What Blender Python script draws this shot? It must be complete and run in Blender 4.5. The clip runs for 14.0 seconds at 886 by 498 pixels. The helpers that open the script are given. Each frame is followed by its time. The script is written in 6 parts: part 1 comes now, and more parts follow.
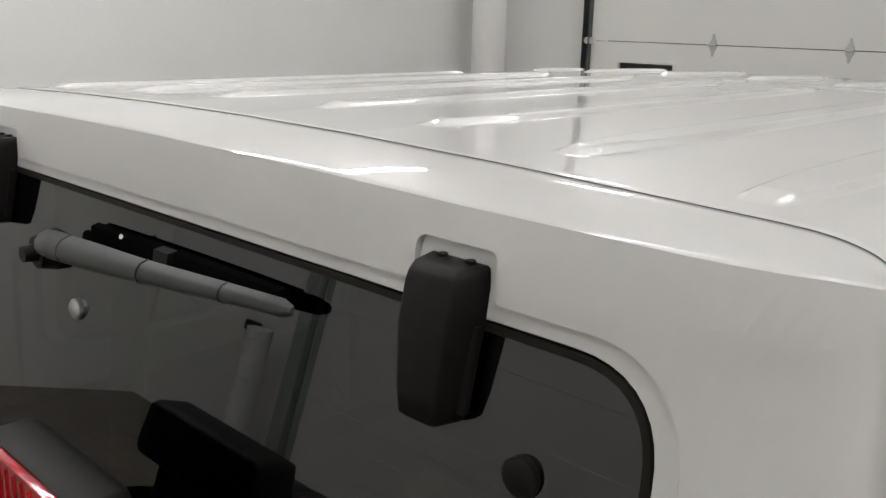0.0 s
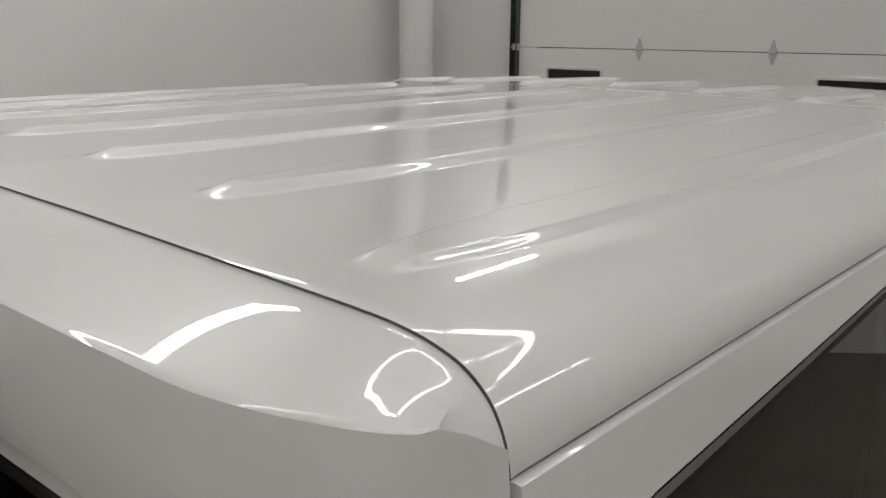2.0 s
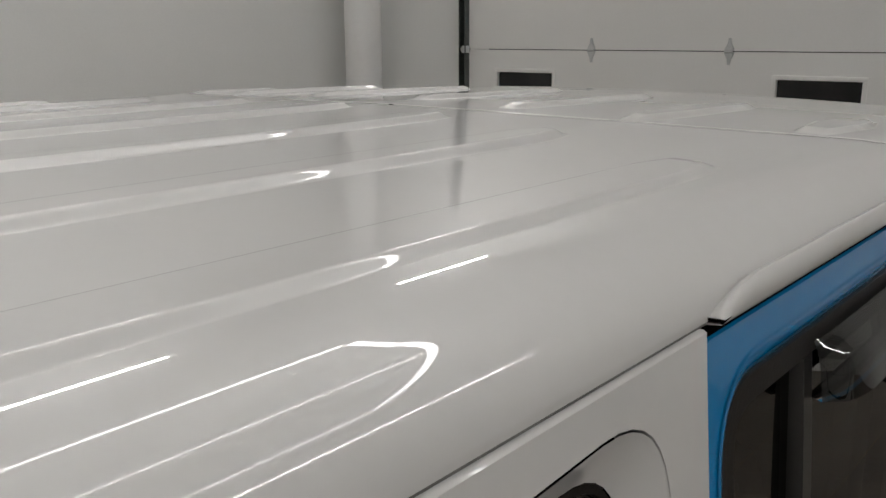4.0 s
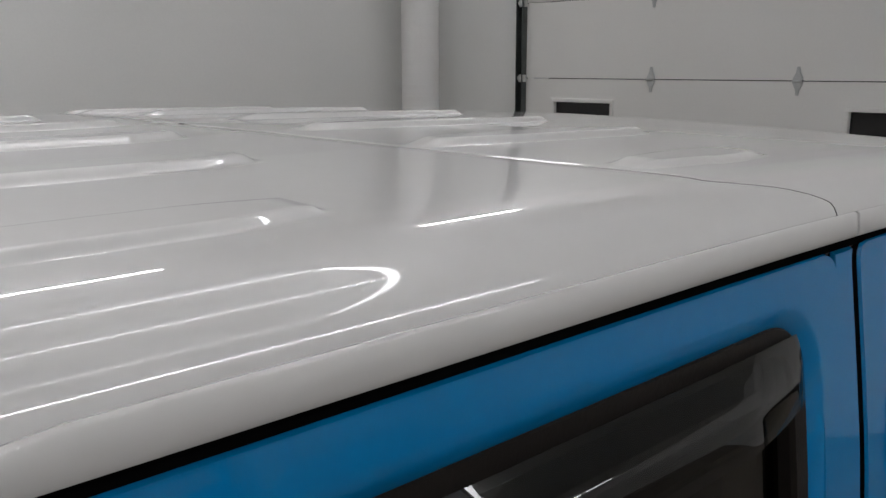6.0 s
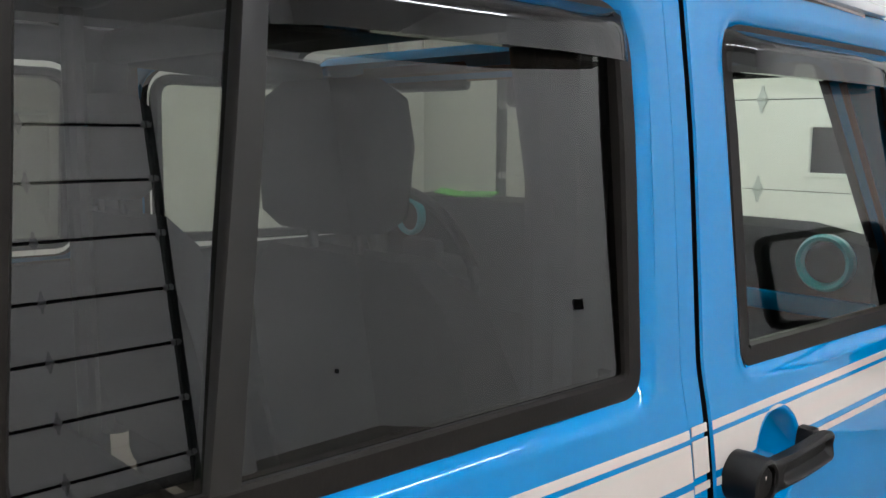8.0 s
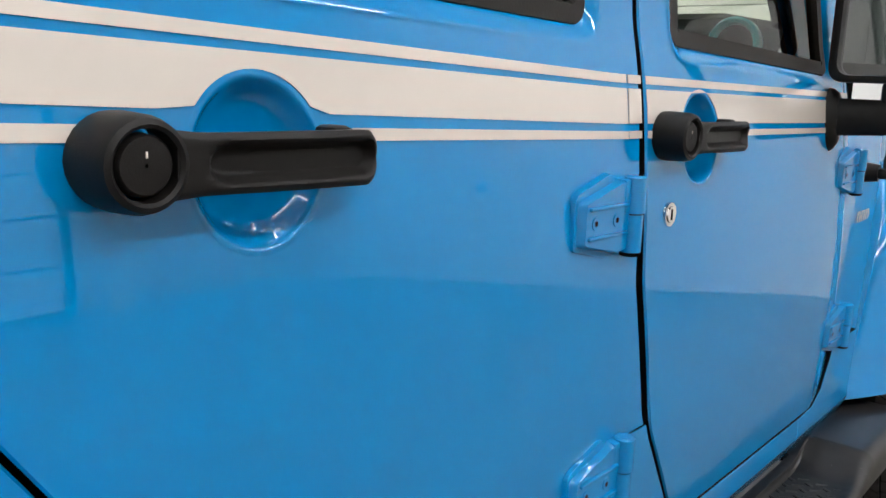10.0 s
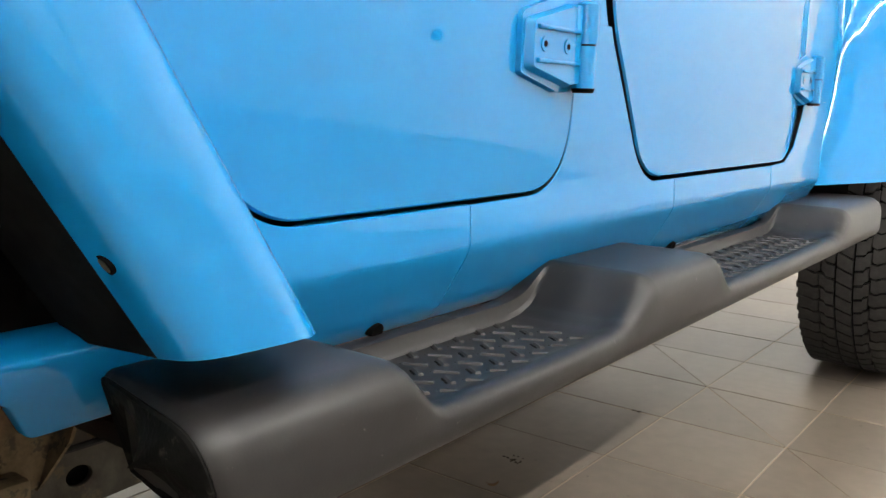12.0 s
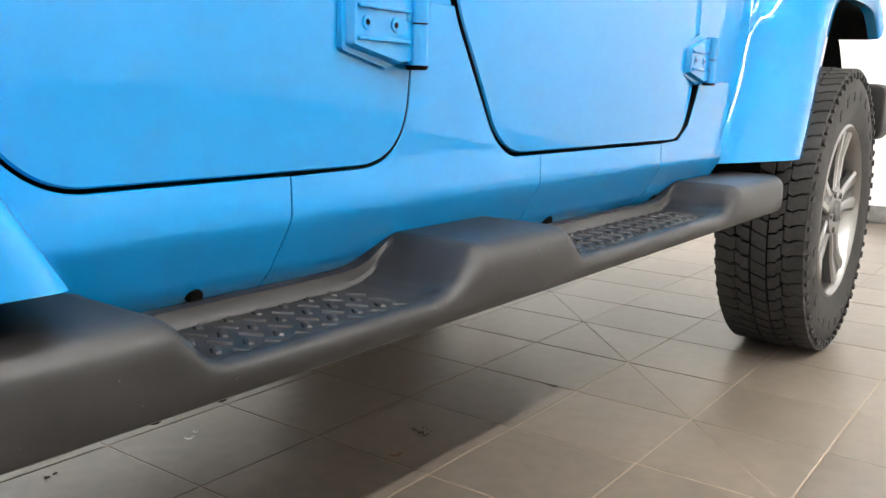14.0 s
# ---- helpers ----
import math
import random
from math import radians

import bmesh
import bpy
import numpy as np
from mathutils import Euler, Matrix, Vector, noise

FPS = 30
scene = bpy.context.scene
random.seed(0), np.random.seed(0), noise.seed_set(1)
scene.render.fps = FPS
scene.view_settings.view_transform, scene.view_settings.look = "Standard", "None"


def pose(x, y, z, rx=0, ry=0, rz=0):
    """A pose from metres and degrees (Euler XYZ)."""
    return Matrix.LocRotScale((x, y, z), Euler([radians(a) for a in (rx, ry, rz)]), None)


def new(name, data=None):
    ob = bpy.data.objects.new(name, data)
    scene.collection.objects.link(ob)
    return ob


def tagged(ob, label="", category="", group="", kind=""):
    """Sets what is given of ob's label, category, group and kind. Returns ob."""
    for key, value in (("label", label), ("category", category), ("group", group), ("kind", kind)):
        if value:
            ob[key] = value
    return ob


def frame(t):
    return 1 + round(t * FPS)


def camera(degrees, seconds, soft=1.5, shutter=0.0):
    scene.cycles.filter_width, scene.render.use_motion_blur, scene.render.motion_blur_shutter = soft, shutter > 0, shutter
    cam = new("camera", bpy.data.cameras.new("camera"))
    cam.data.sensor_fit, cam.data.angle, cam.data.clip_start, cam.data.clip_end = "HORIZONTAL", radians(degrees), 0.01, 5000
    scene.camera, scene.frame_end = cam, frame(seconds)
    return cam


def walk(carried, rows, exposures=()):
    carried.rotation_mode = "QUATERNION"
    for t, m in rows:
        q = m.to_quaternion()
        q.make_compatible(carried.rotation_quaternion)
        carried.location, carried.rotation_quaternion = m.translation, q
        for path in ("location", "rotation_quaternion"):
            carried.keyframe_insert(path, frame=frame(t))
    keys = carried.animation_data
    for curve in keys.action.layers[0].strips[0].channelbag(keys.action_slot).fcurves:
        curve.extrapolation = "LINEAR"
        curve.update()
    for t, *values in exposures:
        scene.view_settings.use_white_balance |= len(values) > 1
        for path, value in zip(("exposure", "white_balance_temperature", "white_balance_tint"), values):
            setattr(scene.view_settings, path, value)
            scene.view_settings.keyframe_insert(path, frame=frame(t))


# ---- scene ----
# Car frame: y ahead, x to the car's own side with the step, z up; rear axle at y = 0.
cam = camera(53.75, 14.0)
PATH = [
    (0, pose(0.9025, -1.0548, 1.9815, 75.339, -1.477, 43.806)),
    (0.5, pose(0.8157, -1.0644, 1.9936, 75.933, -0.672, 42.604)),
    (1, pose(0.8346, -1.0027, 1.9878, 75.932, -0.870, 41.650)),
    (1.5, pose(0.8917, -0.8675, 1.9808, 75.992, -0.591, 41.002)),
    (2, pose(0.9563, -0.7346, 1.9798, 75.947, -0.477, 40.833)),
    (2.5, pose(0.9590, -0.6096, 1.9769, 76.043, -0.046, 41.140)),
    (3, pose(0.9700, -0.4802, 1.9815, 75.931, 0.144, 41.180)),
    (3.5, pose(0.9700, -0.3157, 1.9793, 75.952, -0.097, 40.245)),
    (3.7, pose(0.9706, -0.2476, 1.9766, 76.050, 0.240, 39.867)),
    (5.8, pose(1.0313, 0.2989, 1.9532, 77.695, 0.139, 46.417)),
    (6, pose(1.0617, 0.3244, 1.9374, 78.185, 0.131, 46.698)),
    (6.5, pose(1.1550, 0.3472, 1.8687, 80.170, -0.353, 47.473)),
    (6.8, pose(1.2087, 0.3470, 1.8095, 81.042, -0.425, 47.816)),
    (7, pose(1.2361, 0.3469, 1.7716, 81.186, -0.482, 48.318)),
    (7.2, pose(1.2505, 0.3385, 1.7298, 81.721, -0.282, 48.456)),
    (9.3, pose(1.3634, 0.0843, 1.4174, 80.892, -1.899, 41.734)),
    (9.5, pose(1.3566, 0.1007, 1.3790, 80.199, -2.077, 41.224)),
    (10, pose(1.3247, 0.1349, 1.2555, 79.230, -2.256, 39.794)),
    (10.5, pose(1.3166, 0.1672, 1.0949, 78.646, -2.510, 39.266)),
    (11, pose(1.3254, 0.1756, 0.9017, 80.373, -1.409, 38.109)),
    (11.5, pose(1.3265, 0.1937, 0.7929, 80.430, -1.719, 37.494)),
    (12, pose(1.3183, 0.2031, 0.7265, 80.483, -1.666, 36.867)),
    (12.5, pose(1.3058, 0.2029, 0.6719, 80.136, -1.788, 36.499)),
    (13, pose(1.3178, 0.2068, 0.6645, 79.917, -1.702, 36.181)),
    (13.5, pose(1.3901, 0.2258, 0.6939, 79.694, -1.590, 36.081)),
    (14, pose(1.4785, 0.2686, 0.7218, 79.566, -1.533, 36.021)),
]
EXPOSURES = [(0.0, -1.06, 6480, 10), (1.0, -1.10, 6480, 10), (2.0, -1.53, 6520, 10), (3.5, -1.71, 6560, 10), (6.0, -1.74, 6280, 12), (6.5, -1.34, 6060, 11), (7.2, -0.38, 6000, 10), (9.3, -0.12, 6060, 10), (10.5, 0.06, 6480, 10), (11.5, 0.56, 6720, 10), (12.5, 1.12, 6740, 10), (13.2, 1.17, 6680, 10), (14.0, 1.12, 6540, 10)]
walk(cam, PATH, EXPOSURES)


# ---- light ----
world = bpy.data.worlds.new("room_world")
scene.world = world
world.use_nodes = True
world.node_tree.nodes["Background"].inputs[0].default_value = (0.8, 0.85, 0.9, 1)
world.node_tree.nodes["Background"].inputs[1].default_value = 0.05
TUBE_POWER = 42.0


# ---- materials ----
def mat_new(name):
    m = bpy.data.materials.new(name)
    m.use_nodes = True
    nt = m.node_tree
    return m, nt, nt.nodes["Principled BSDF"]


def link(nt, a, i, b, j):
    nt.links.new(a.outputs[i], b.inputs[j])


def mottled(name, col, rough=0.5, metal=0.0, var=0.12, scale=6.0, bump=0.0, bump_scale=80.0, coat=0.0, rough_var=0.0, spec=0.5, fine=60.0):
    """A surface whose colour and gloss vary at two scales, with fine relief."""
    m, nt, p = mat_new(name)
    n = nt.nodes
    tc = n.new("ShaderNodeTexCoord")
    a = n.new("ShaderNodeTexNoise")
    a.inputs["Scale"].default_value = scale
    a.inputs["Detail"].default_value = 5
    b = n.new("ShaderNodeTexNoise")
    b.inputs["Scale"].default_value = fine
    b.inputs["Detail"].default_value = 3
    mix = n.new("ShaderNodeMix")
    mix.data_type = "FLOAT"
    mix.inputs[0].default_value = 0.4
    ramp = n.new("ShaderNodeValToRGB")
    lo = [c * (1 - var) for c in col]
    hi = [min(1, c * (1 + var)) for c in col]
    ramp.color_ramp.elements[0].color = (*lo, 1)
    ramp.color_ramp.elements[0].position = 0.3
    ramp.color_ramp.elements[1].color = (*hi, 1)
    ramp.color_ramp.elements[1].position = 0.7
    for t in (a, b):
        link(nt, tc, "Object", t, "Vector")
    nt.links.new(a.outputs["Fac"], mix.inputs[2])
    nt.links.new(b.outputs["Fac"], mix.inputs[3])
    nt.links.new(mix.outputs[0], ramp.inputs[0])
    nt.links.new(ramp.outputs[0], p.inputs["Base Color"])
    p.inputs["Roughness"].default_value = rough
    p.inputs["Metallic"].default_value = metal
    p.inputs["Coat Weight"].default_value = coat
    p.inputs["Coat Roughness"].default_value = 0.006
    p.inputs["Coat IOR"].default_value = 1.52
    p.inputs["Specular IOR Level"].default_value = spec
    if rough_var:
        mr = n.new("ShaderNodeMapRange")
        mr.inputs["To Min"].default_value = max(0.02, rough - rough_var)
        mr.inputs["To Max"].default_value = rough + rough_var
        nt.links.new(a.outputs["Fac"], mr.inputs["Value"])
        nt.links.new(mr.outputs[0], p.inputs["Roughness"])
    if bump:
        bn = n.new("ShaderNodeTexNoise")
        bn.inputs["Scale"].default_value = bump_scale
        bn.inputs["Detail"].default_value = 2
        link(nt, tc, "Object", bn, "Vector")
        bp = n.new("ShaderNodeBump")
        bp.inputs["Strength"].default_value = bump
        bp.inputs["Distance"].default_value = 0.002
        nt.links.new(bn.outputs["Fac"], bp.inputs["Height"])
        nt.links.new(bp.outputs[0], p.inputs["Normal"])
    return m


def pane(name, tint, rough=0.0, ior=1.5):
    """A thin tinted pane: see-through colour with a mirror gloss on top."""
    m, nt, p = mat_new(name)
    n = nt.nodes
    n.remove(p)
    out = n["Material Output"]
    tr = n.new("ShaderNodeBsdfTransparent")
    tr.inputs[0].default_value = (*tint, 1)
    gl = n.new("ShaderNodeBsdfGlossy")
    gl.inputs["Roughness"].default_value = rough
    fr = n.new("ShaderNodeFresnel")
    fr.inputs[0].default_value = ior
    mx = n.new("ShaderNodeMixShader")
    nt.links.new(fr.outputs[0], mx.inputs[0])
    nt.links.new(tr.outputs[0], mx.inputs[1])
    nt.links.new(gl.outputs[0], mx.inputs[2])
    nt.links.new(mx.outputs[0], out.inputs[0])
    return m


def glow(name, col, power):
    m, nt, p = mat_new(name)
    p.inputs["Base Color"].default_value = (0.8, 0.8, 0.8, 1)
    p.inputs["Emission Color"].default_value = (*col, 1)
    p.inputs["Emission Strength"].default_value = power
    return m


def specked(m, col, scale, cut, strength=1.0):
    """Adds small specks of dust or dirt to a surface."""
    nt = m.node_tree
    n = nt.nodes
    p = n["Principled BSDF"]
    geo = n.new("ShaderNodeNewGeometry")
    t = n.new("ShaderNodeTexNoise")
    t.inputs["Scale"].default_value = scale
    t.inputs["Detail"].default_value = 4
    t.inputs["Roughness"].default_value = 0.65
    nt.links.new(geo.outputs["Position"], t.inputs["Vector"])
    mr = n.new("ShaderNodeMapRange")
    mr.inputs["From Min"].default_value = cut
    mr.inputs["From Max"].default_value = cut + 0.05
    mr.inputs["To Max"].default_value = strength
    nt.links.new(t.outputs["Fac"], mr.inputs["Value"])
    mx = n.new("ShaderNodeMix")
    mx.data_type = "RGBA"
    mx.inputs[7].default_value = (*col, 1)
    nt.links.new(mr.outputs[0], mx.inputs[0])
    nt.links.new(p.inputs["Base Color"].links[0].from_socket, mx.inputs[6])
    nt.links.new(mx.outputs[2], p.inputs["Base Color"])


BLUE = mottled("blue_paint", (0.0008, 0.178, 0.425), rough=0.3, var=0.03, scale=1.5, coat=1.0, spec=0.0)
WHITE = mottled("white_paint", (0.62, 0.615, 0.605), rough=0.3, var=0.02, scale=1.2, coat=1.0, spec=0.2)
DECAL = mottled("white_vinyl", (0.55, 0.495, 0.44), rough=0.25, var=0.02, scale=3, coat=0.6)
BLACK = mottled("black_plastic", (0.0085, 0.0076, 0.007), rough=0.46, var=0.25, scale=8, bump=0.12, bump_scale=900, rough_var=0.08, spec=0.17)
SATIN = mottled("satin_black", (0.0125, 0.0115, 0.0116), rough=0.37, var=0.3, scale=5, bump=0.04, bump_scale=500, rough_var=0.05, spec=0.29)
RUBBER = mottled("rubber_seal", (0.0115, 0.0095, 0.0078), rough=0.48, var=0.2, scale=10, bump=0.1, bump_scale=300, spec=0.14)
BARM = mottled("satin_divider", (0.016, 0.0145, 0.0125), rough=0.28, var=0.2, scale=12, spec=0.4)
TYRE = mottled("tyre_rubber", (0.034, 0.0325, 0.031), rough=0.7, var=0.4, scale=9, bump=0.4, bump_scale=200, spec=0.2)
# near black: real black parts, and shade put into panel gaps and tyre grooves
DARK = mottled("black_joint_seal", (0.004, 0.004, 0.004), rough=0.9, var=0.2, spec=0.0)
GREYARM = mottled("wiper_grey", (0.04, 0.042, 0.041), rough=0.42, var=0.15, scale=12, bump=0.1, bump_scale=600, spec=0.35)
SEALER = mottled("grey_joint_sealer", (0.15, 0.145, 0.138), rough=0.6, var=0.25, scale=20, spec=0.1)
CHROME = mottled("bright_metal", (0.75, 0.74, 0.72), rough=0.18, metal=1.0, var=0.06)
STEEL = mottled("zinc_steel", (0.55, 0.56, 0.56), rough=0.35, metal=1.0, var=0.15, scale=14)
RIM = mottled("machined_alloy", (0.27, 0.262, 0.255), rough=0.3, metal=1.0, var=0.08, scale=10)
RIMDARK = mottled("rim_pocket_grey", (0.07, 0.068, 0.066), rough=0.42, metal=0.5, var=0.1)
FRAME = mottled("dusty_chassis", (0.05, 0.045, 0.036), rough=0.8, var=0.6, scale=14, bump=0.5, bump_scale=90, spec=0.1)
RUSTY = mottled("dusty_tan_bracket", (0.13, 0.095, 0.055), rough=0.85, var=0.5, scale=18, bump=0.5, bump_scale=110, spec=0.08, fine=140)
CAPR = mottled("scuffed_black_rubber", (0.006, 0.006, 0.0055), rough=0.6, var=0.65, scale=16, bump=0.3, bump_scale=160, spec=0.06, fine=120)
CLOTH = mottled("seat_cloth", (0.009, 0.009, 0.009), rough=0.9, var=0.2, scale=20, bump=0.3, bump_scale=600, spec=0.1)
TRIM = mottled("interior_trim", (0.008, 0.008, 0.0075), rough=0.6, var=0.2, scale=9, spec=0.12)
TEAL = mottled("vent_ring_blue", (0.04, 0.40, 0.46), rough=0.3, var=0.1, coat=0.5)
TINT = pane("privacy_glass", (0.235, 0.235, 0.2), ior=1.82)
DARKTINT = pane("dark_privacy_glass", (0.03, 0.03, 0.027), ior=1.95)
CLEAR = pane("clear_glass", (0.83, 0.875, 0.79), ior=1.34)
VISOR = pane("smoked_acrylic", (0.16, 0.155, 0.145), ior=1.6)
REDLENS = mottled("red_lens", (0.45, 0.012, 0.02), rough=0.15, var=0.25, scale=40, coat=0.8)
WALLP = mottled("white_wall_paint", (0.84, 0.84, 0.82), rough=0.55, var=0.03, scale=0.9, bump=0.12, bump_scale=120)
CEILP = mottled("white_ceiling_paint", (0.86, 0.86, 0.85), rough=0.7, var=0.03, scale=1.0)
DOORP = mottled("garage_door_enamel", (0.83, 0.82, 0.795), rough=0.4, var=0.025, scale=1.1, bump=0.05, bump_scale=200)
PIPEP = mottled("white_pipe_wrap", (0.85, 0.845, 0.83), rough=0.45, var=0.03, scale=3)
GROUT = mottled("tile_grout", (0.36, 0.275, 0.185), rough=0.85, var=0.35, scale=4)
TUBE = glow("led_tube", (1.0, 0.985, 0.97), TUBE_POWER)
WIDE_TUBE = glow("bright_led_tube", (1.0, 0.985, 0.97), TUBE_POWER * 2.6)


def tile_mat():
    m = mottled("porcelain_tile", (0.138, 0.114, 0.091), rough=0.325, var=0.24, scale=3.2, rough_var=0.03, spec=0.5, fine=26)
    nt = m.node_tree
    n = nt.nodes
    geo = n.new("ShaderNodeNewGeometry")
    for q in [q for q in n if q.bl_idname == "ShaderNodeTexNoise"]:
        nt.links.new(geo.outputs["Position"], q.inputs["Vector"])
    info = n.new("ShaderNodeObjectInfo")
    hv = n.new("ShaderNodeHueSaturation")
    mr = n.new("ShaderNodeMapRange")
    mr.inputs["To Min"].default_value = 0.86
    mr.inputs["To Max"].default_value = 1.12
    p = n["Principled BSDF"]
    src = p.inputs["Base Color"].links[0].from_socket
    nt.links.new(info.outputs["Random"], mr.inputs["Value"])
    nt.links.new(mr.outputs[0], hv.inputs["Value"])
    nt.links.new(src, hv.inputs["Color"])
    nt.links.new(hv.outputs[0], p.inputs["Base Color"])
    return m


TILE = tile_mat()
specked(TILE, (0.03, 0.025, 0.02), 42, 0.68, 0.8)
specked(SATIN, (0.12, 0.11, 0.10), 140, 0.69, 0.75)
specked(CAPR, (0.07, 0.066, 0.055), 45, 0.60, 0.5)
specked(FRAME, (0.10, 0.075, 0.045), 25, 0.56, 0.7)
specked(RUSTY, (0.03, 0.025, 0.018), 40, 0.55, 0.7)


# ---- mesh tools ----
def finish(bm, angle=32):
    bmesh.ops.recalc_face_normals(bm, faces=bm.faces)
    for f in bm.faces:
        f.smooth = True
    lim = radians(angle)
    for e in bm.edges:
        e.smooth = len(e.link_faces) == 2 and e.calc_face_angle(0) < lim
    return bm


def part(name, bm, material, parent, label="", angle=32, recalc=True):
    """Links a bmesh as one mesh object under a thing or a part."""
    if recalc:
        finish(bm, angle)
    me = bpy.data.meshes.new(name)
    bm.to_mesh(me)
    bm.free()
    for m in material if isinstance(material, (list, tuple)) else [material]:
        me.materials.append(m)
    ob = new(name, me)
    if parent:
        ob.parent = parent
    if label:
        ob["label"] = label
    return ob


def thing(name, label, category, group="", kind="", at=(0, 0, 0)):
    ob = new(name)
    ob.location = at
    return tagged(ob, label, category, group, kind)


def mirrored(ob, name=None, parent=None):
    """The same part on the car's other side."""
    me = ob.data.copy()
    bm = bmesh.new()
    bm.from_mesh(me)
    for v in bm.verts:
        v.co.x = -v.co.x
    bmesh.ops.reverse_faces(bm, faces=bm.faces)
    bm.to_mesh(me)
    bm.free()
    o = new(name or ob.name.split(".")[0], me)
    o.parent = parent or ob.parent
    return o


def box(bm, lo, hi, bevel=0.0, seg=2, mi=0, rot=None):
    """A bevelled block between two corners."""
    lo, hi = Vector(lo), Vector(hi)
    c, s = (lo + hi) / 2, hi - lo
    m = Matrix.Translation(c) @ (rot or Matrix()) @ Matrix.Diagonal((*s, 1))
    g = bmesh.ops.create_cube(bm, size=1, matrix=m)
    vs = g["verts"]
    fs = set(f for v in vs for f in v.link_faces)
    for f in fs:
        f.material_index = mi
    if bevel:
        es = list(set(e for v in vs for e in v.link_edges))
        r = bmesh.ops.bevel(bm, geom=es, offset=bevel, segments=seg, profile=0.5, affect="EDGES", clamp_overlap=True)
        for f in r["faces"]:
            f.material_index = mi


def cyl(bm, a, b, r0, r1=None, n=24, mi=0, caps=True):
    a, b = Vector(a), Vector(b)
    d = b - a
    m = Matrix.Translation((a + b) / 2) @ d.to_track_quat("Z", "Y").to_matrix().to_4x4()
    g = bmesh.ops.create_cone(bm, cap_ends=caps, segments=n, radius1=r0, radius2=r0 if r1 is None else r1, depth=d.length, matrix=m)
    for f in set(f for v in g["verts"] for f in v.link_faces):
        f.material_index = mi


def loft(bm, rings, closed=True, cap=True, mi=0):
    """Skins rings of points, all of the same count."""
    vs = [[bm.verts.new(p) for p in r] for r in rings]
    n = len(rings[0])
    for a, b in zip(vs, vs[1:]):
        for i in range(n if closed else n - 1):
            j = (i + 1) % n
            f = bm.faces.new((a[i], a[j], b[j], b[i]))
            f.material_index = mi
    if cap and closed:
        for r in (vs[0], list(reversed(vs[-1]))):
            f = bm.faces.new(r)
            f.material_index = mi
    return vs


def tube(bm, pts, r, n=12, mi=0, cap=True):
    """A round bar along points."""
    pts = [Vector(p) for p in pts]
    rings = []
    up = None
    for i, p in enumerate(pts):
        d = (pts[min(i + 1, len(pts) - 1)] - pts[max(i - 1, 0)]).normalized()
        if up is None:
            up = d.orthogonal().normalized()
        up = (up - d * up.dot(d)).normalized()
        side = d.cross(up)
        rr = r[i] if isinstance(r, (list, tuple)) else r
        rings.append([p + rr * (math.cos(2 * math.pi * k / n) * up + math.sin(2 * math.pi * k / n) * side) for k in range(n)])
    loft(bm, rings, True, cap, mi)


def rounded(pts, r, n=6):
    """A polygon with its corners rounded; r: one radius or one a corner."""
    out = []
    k = len(pts)
    for i in range(k):
        p, a, b = Vector(pts[i]), Vector(pts[i - 1]), Vector(pts[(i + 1) % k])
        rr = r[i] if isinstance(r, (list, tuple)) else r
        da, db = (a - p), (b - p)
        if rr <= 0:
            out.append(tuple(p))
            continue
        ang = da.angle(db)
        t = min(rr / math.tan(ang / 2), da.length * 0.48, db.length * 0.48)
        s, e = p + da.normalized() * t, p + db.normalized() * t
        for q in range(n + 1):
            w = q / n
            out.append(tuple((1 - w) ** 2 * s + 2 * w * (1 - w) * p + w * w * e))
    return out


def smooth_table(knots, width, lo, hi, step=0.002):
    """A piecewise line through knots, softened over a width."""
    xs = np.arange(lo - width * 3, hi + width * 3, step)
    k = np.array(knots)
    y = np.interp(xs, k[:, 0], k[:, 1])
    w = int(width / step)
    ker = np.hanning(2 * w + 1)
    ker /= ker.sum()
    ys = np.convolve(np.pad(y, w, mode="edge"), ker, mode="valid")
    return lambda v: float(np.interp(v, xs, ys))


def filled(outline, holes=(), cuts_a=(), cuts_b=()):
    """A flat sheet in (a, b) with holes, cut into a grid; coordinates in x and y of the bmesh."""
    bm = bmesh.new()
    edges = []
    for loop in (outline, *holes):
        vs = [bm.verts.new((p[0], p[1], 0)) for p in loop]
        edges += [bm.edges.new((vs[i], vs[(i + 1) % len(vs)])) for i in range(len(vs))]
    bmesh.ops.triangle_fill(bm, use_beauty=True, use_dissolve=False, edges=edges)
    for axis, cuts in ((Vector((1, 0, 0)), cuts_a), (Vector((0, 1, 0)), cuts_b)):
        for c in cuts:
            bmesh.ops.bisect_plane(bm, geom=bm.verts[:] + bm.edges[:] + bm.faces[:], dist=1e-6, plane_co=axis * c, plane_no=axis)
    return bm


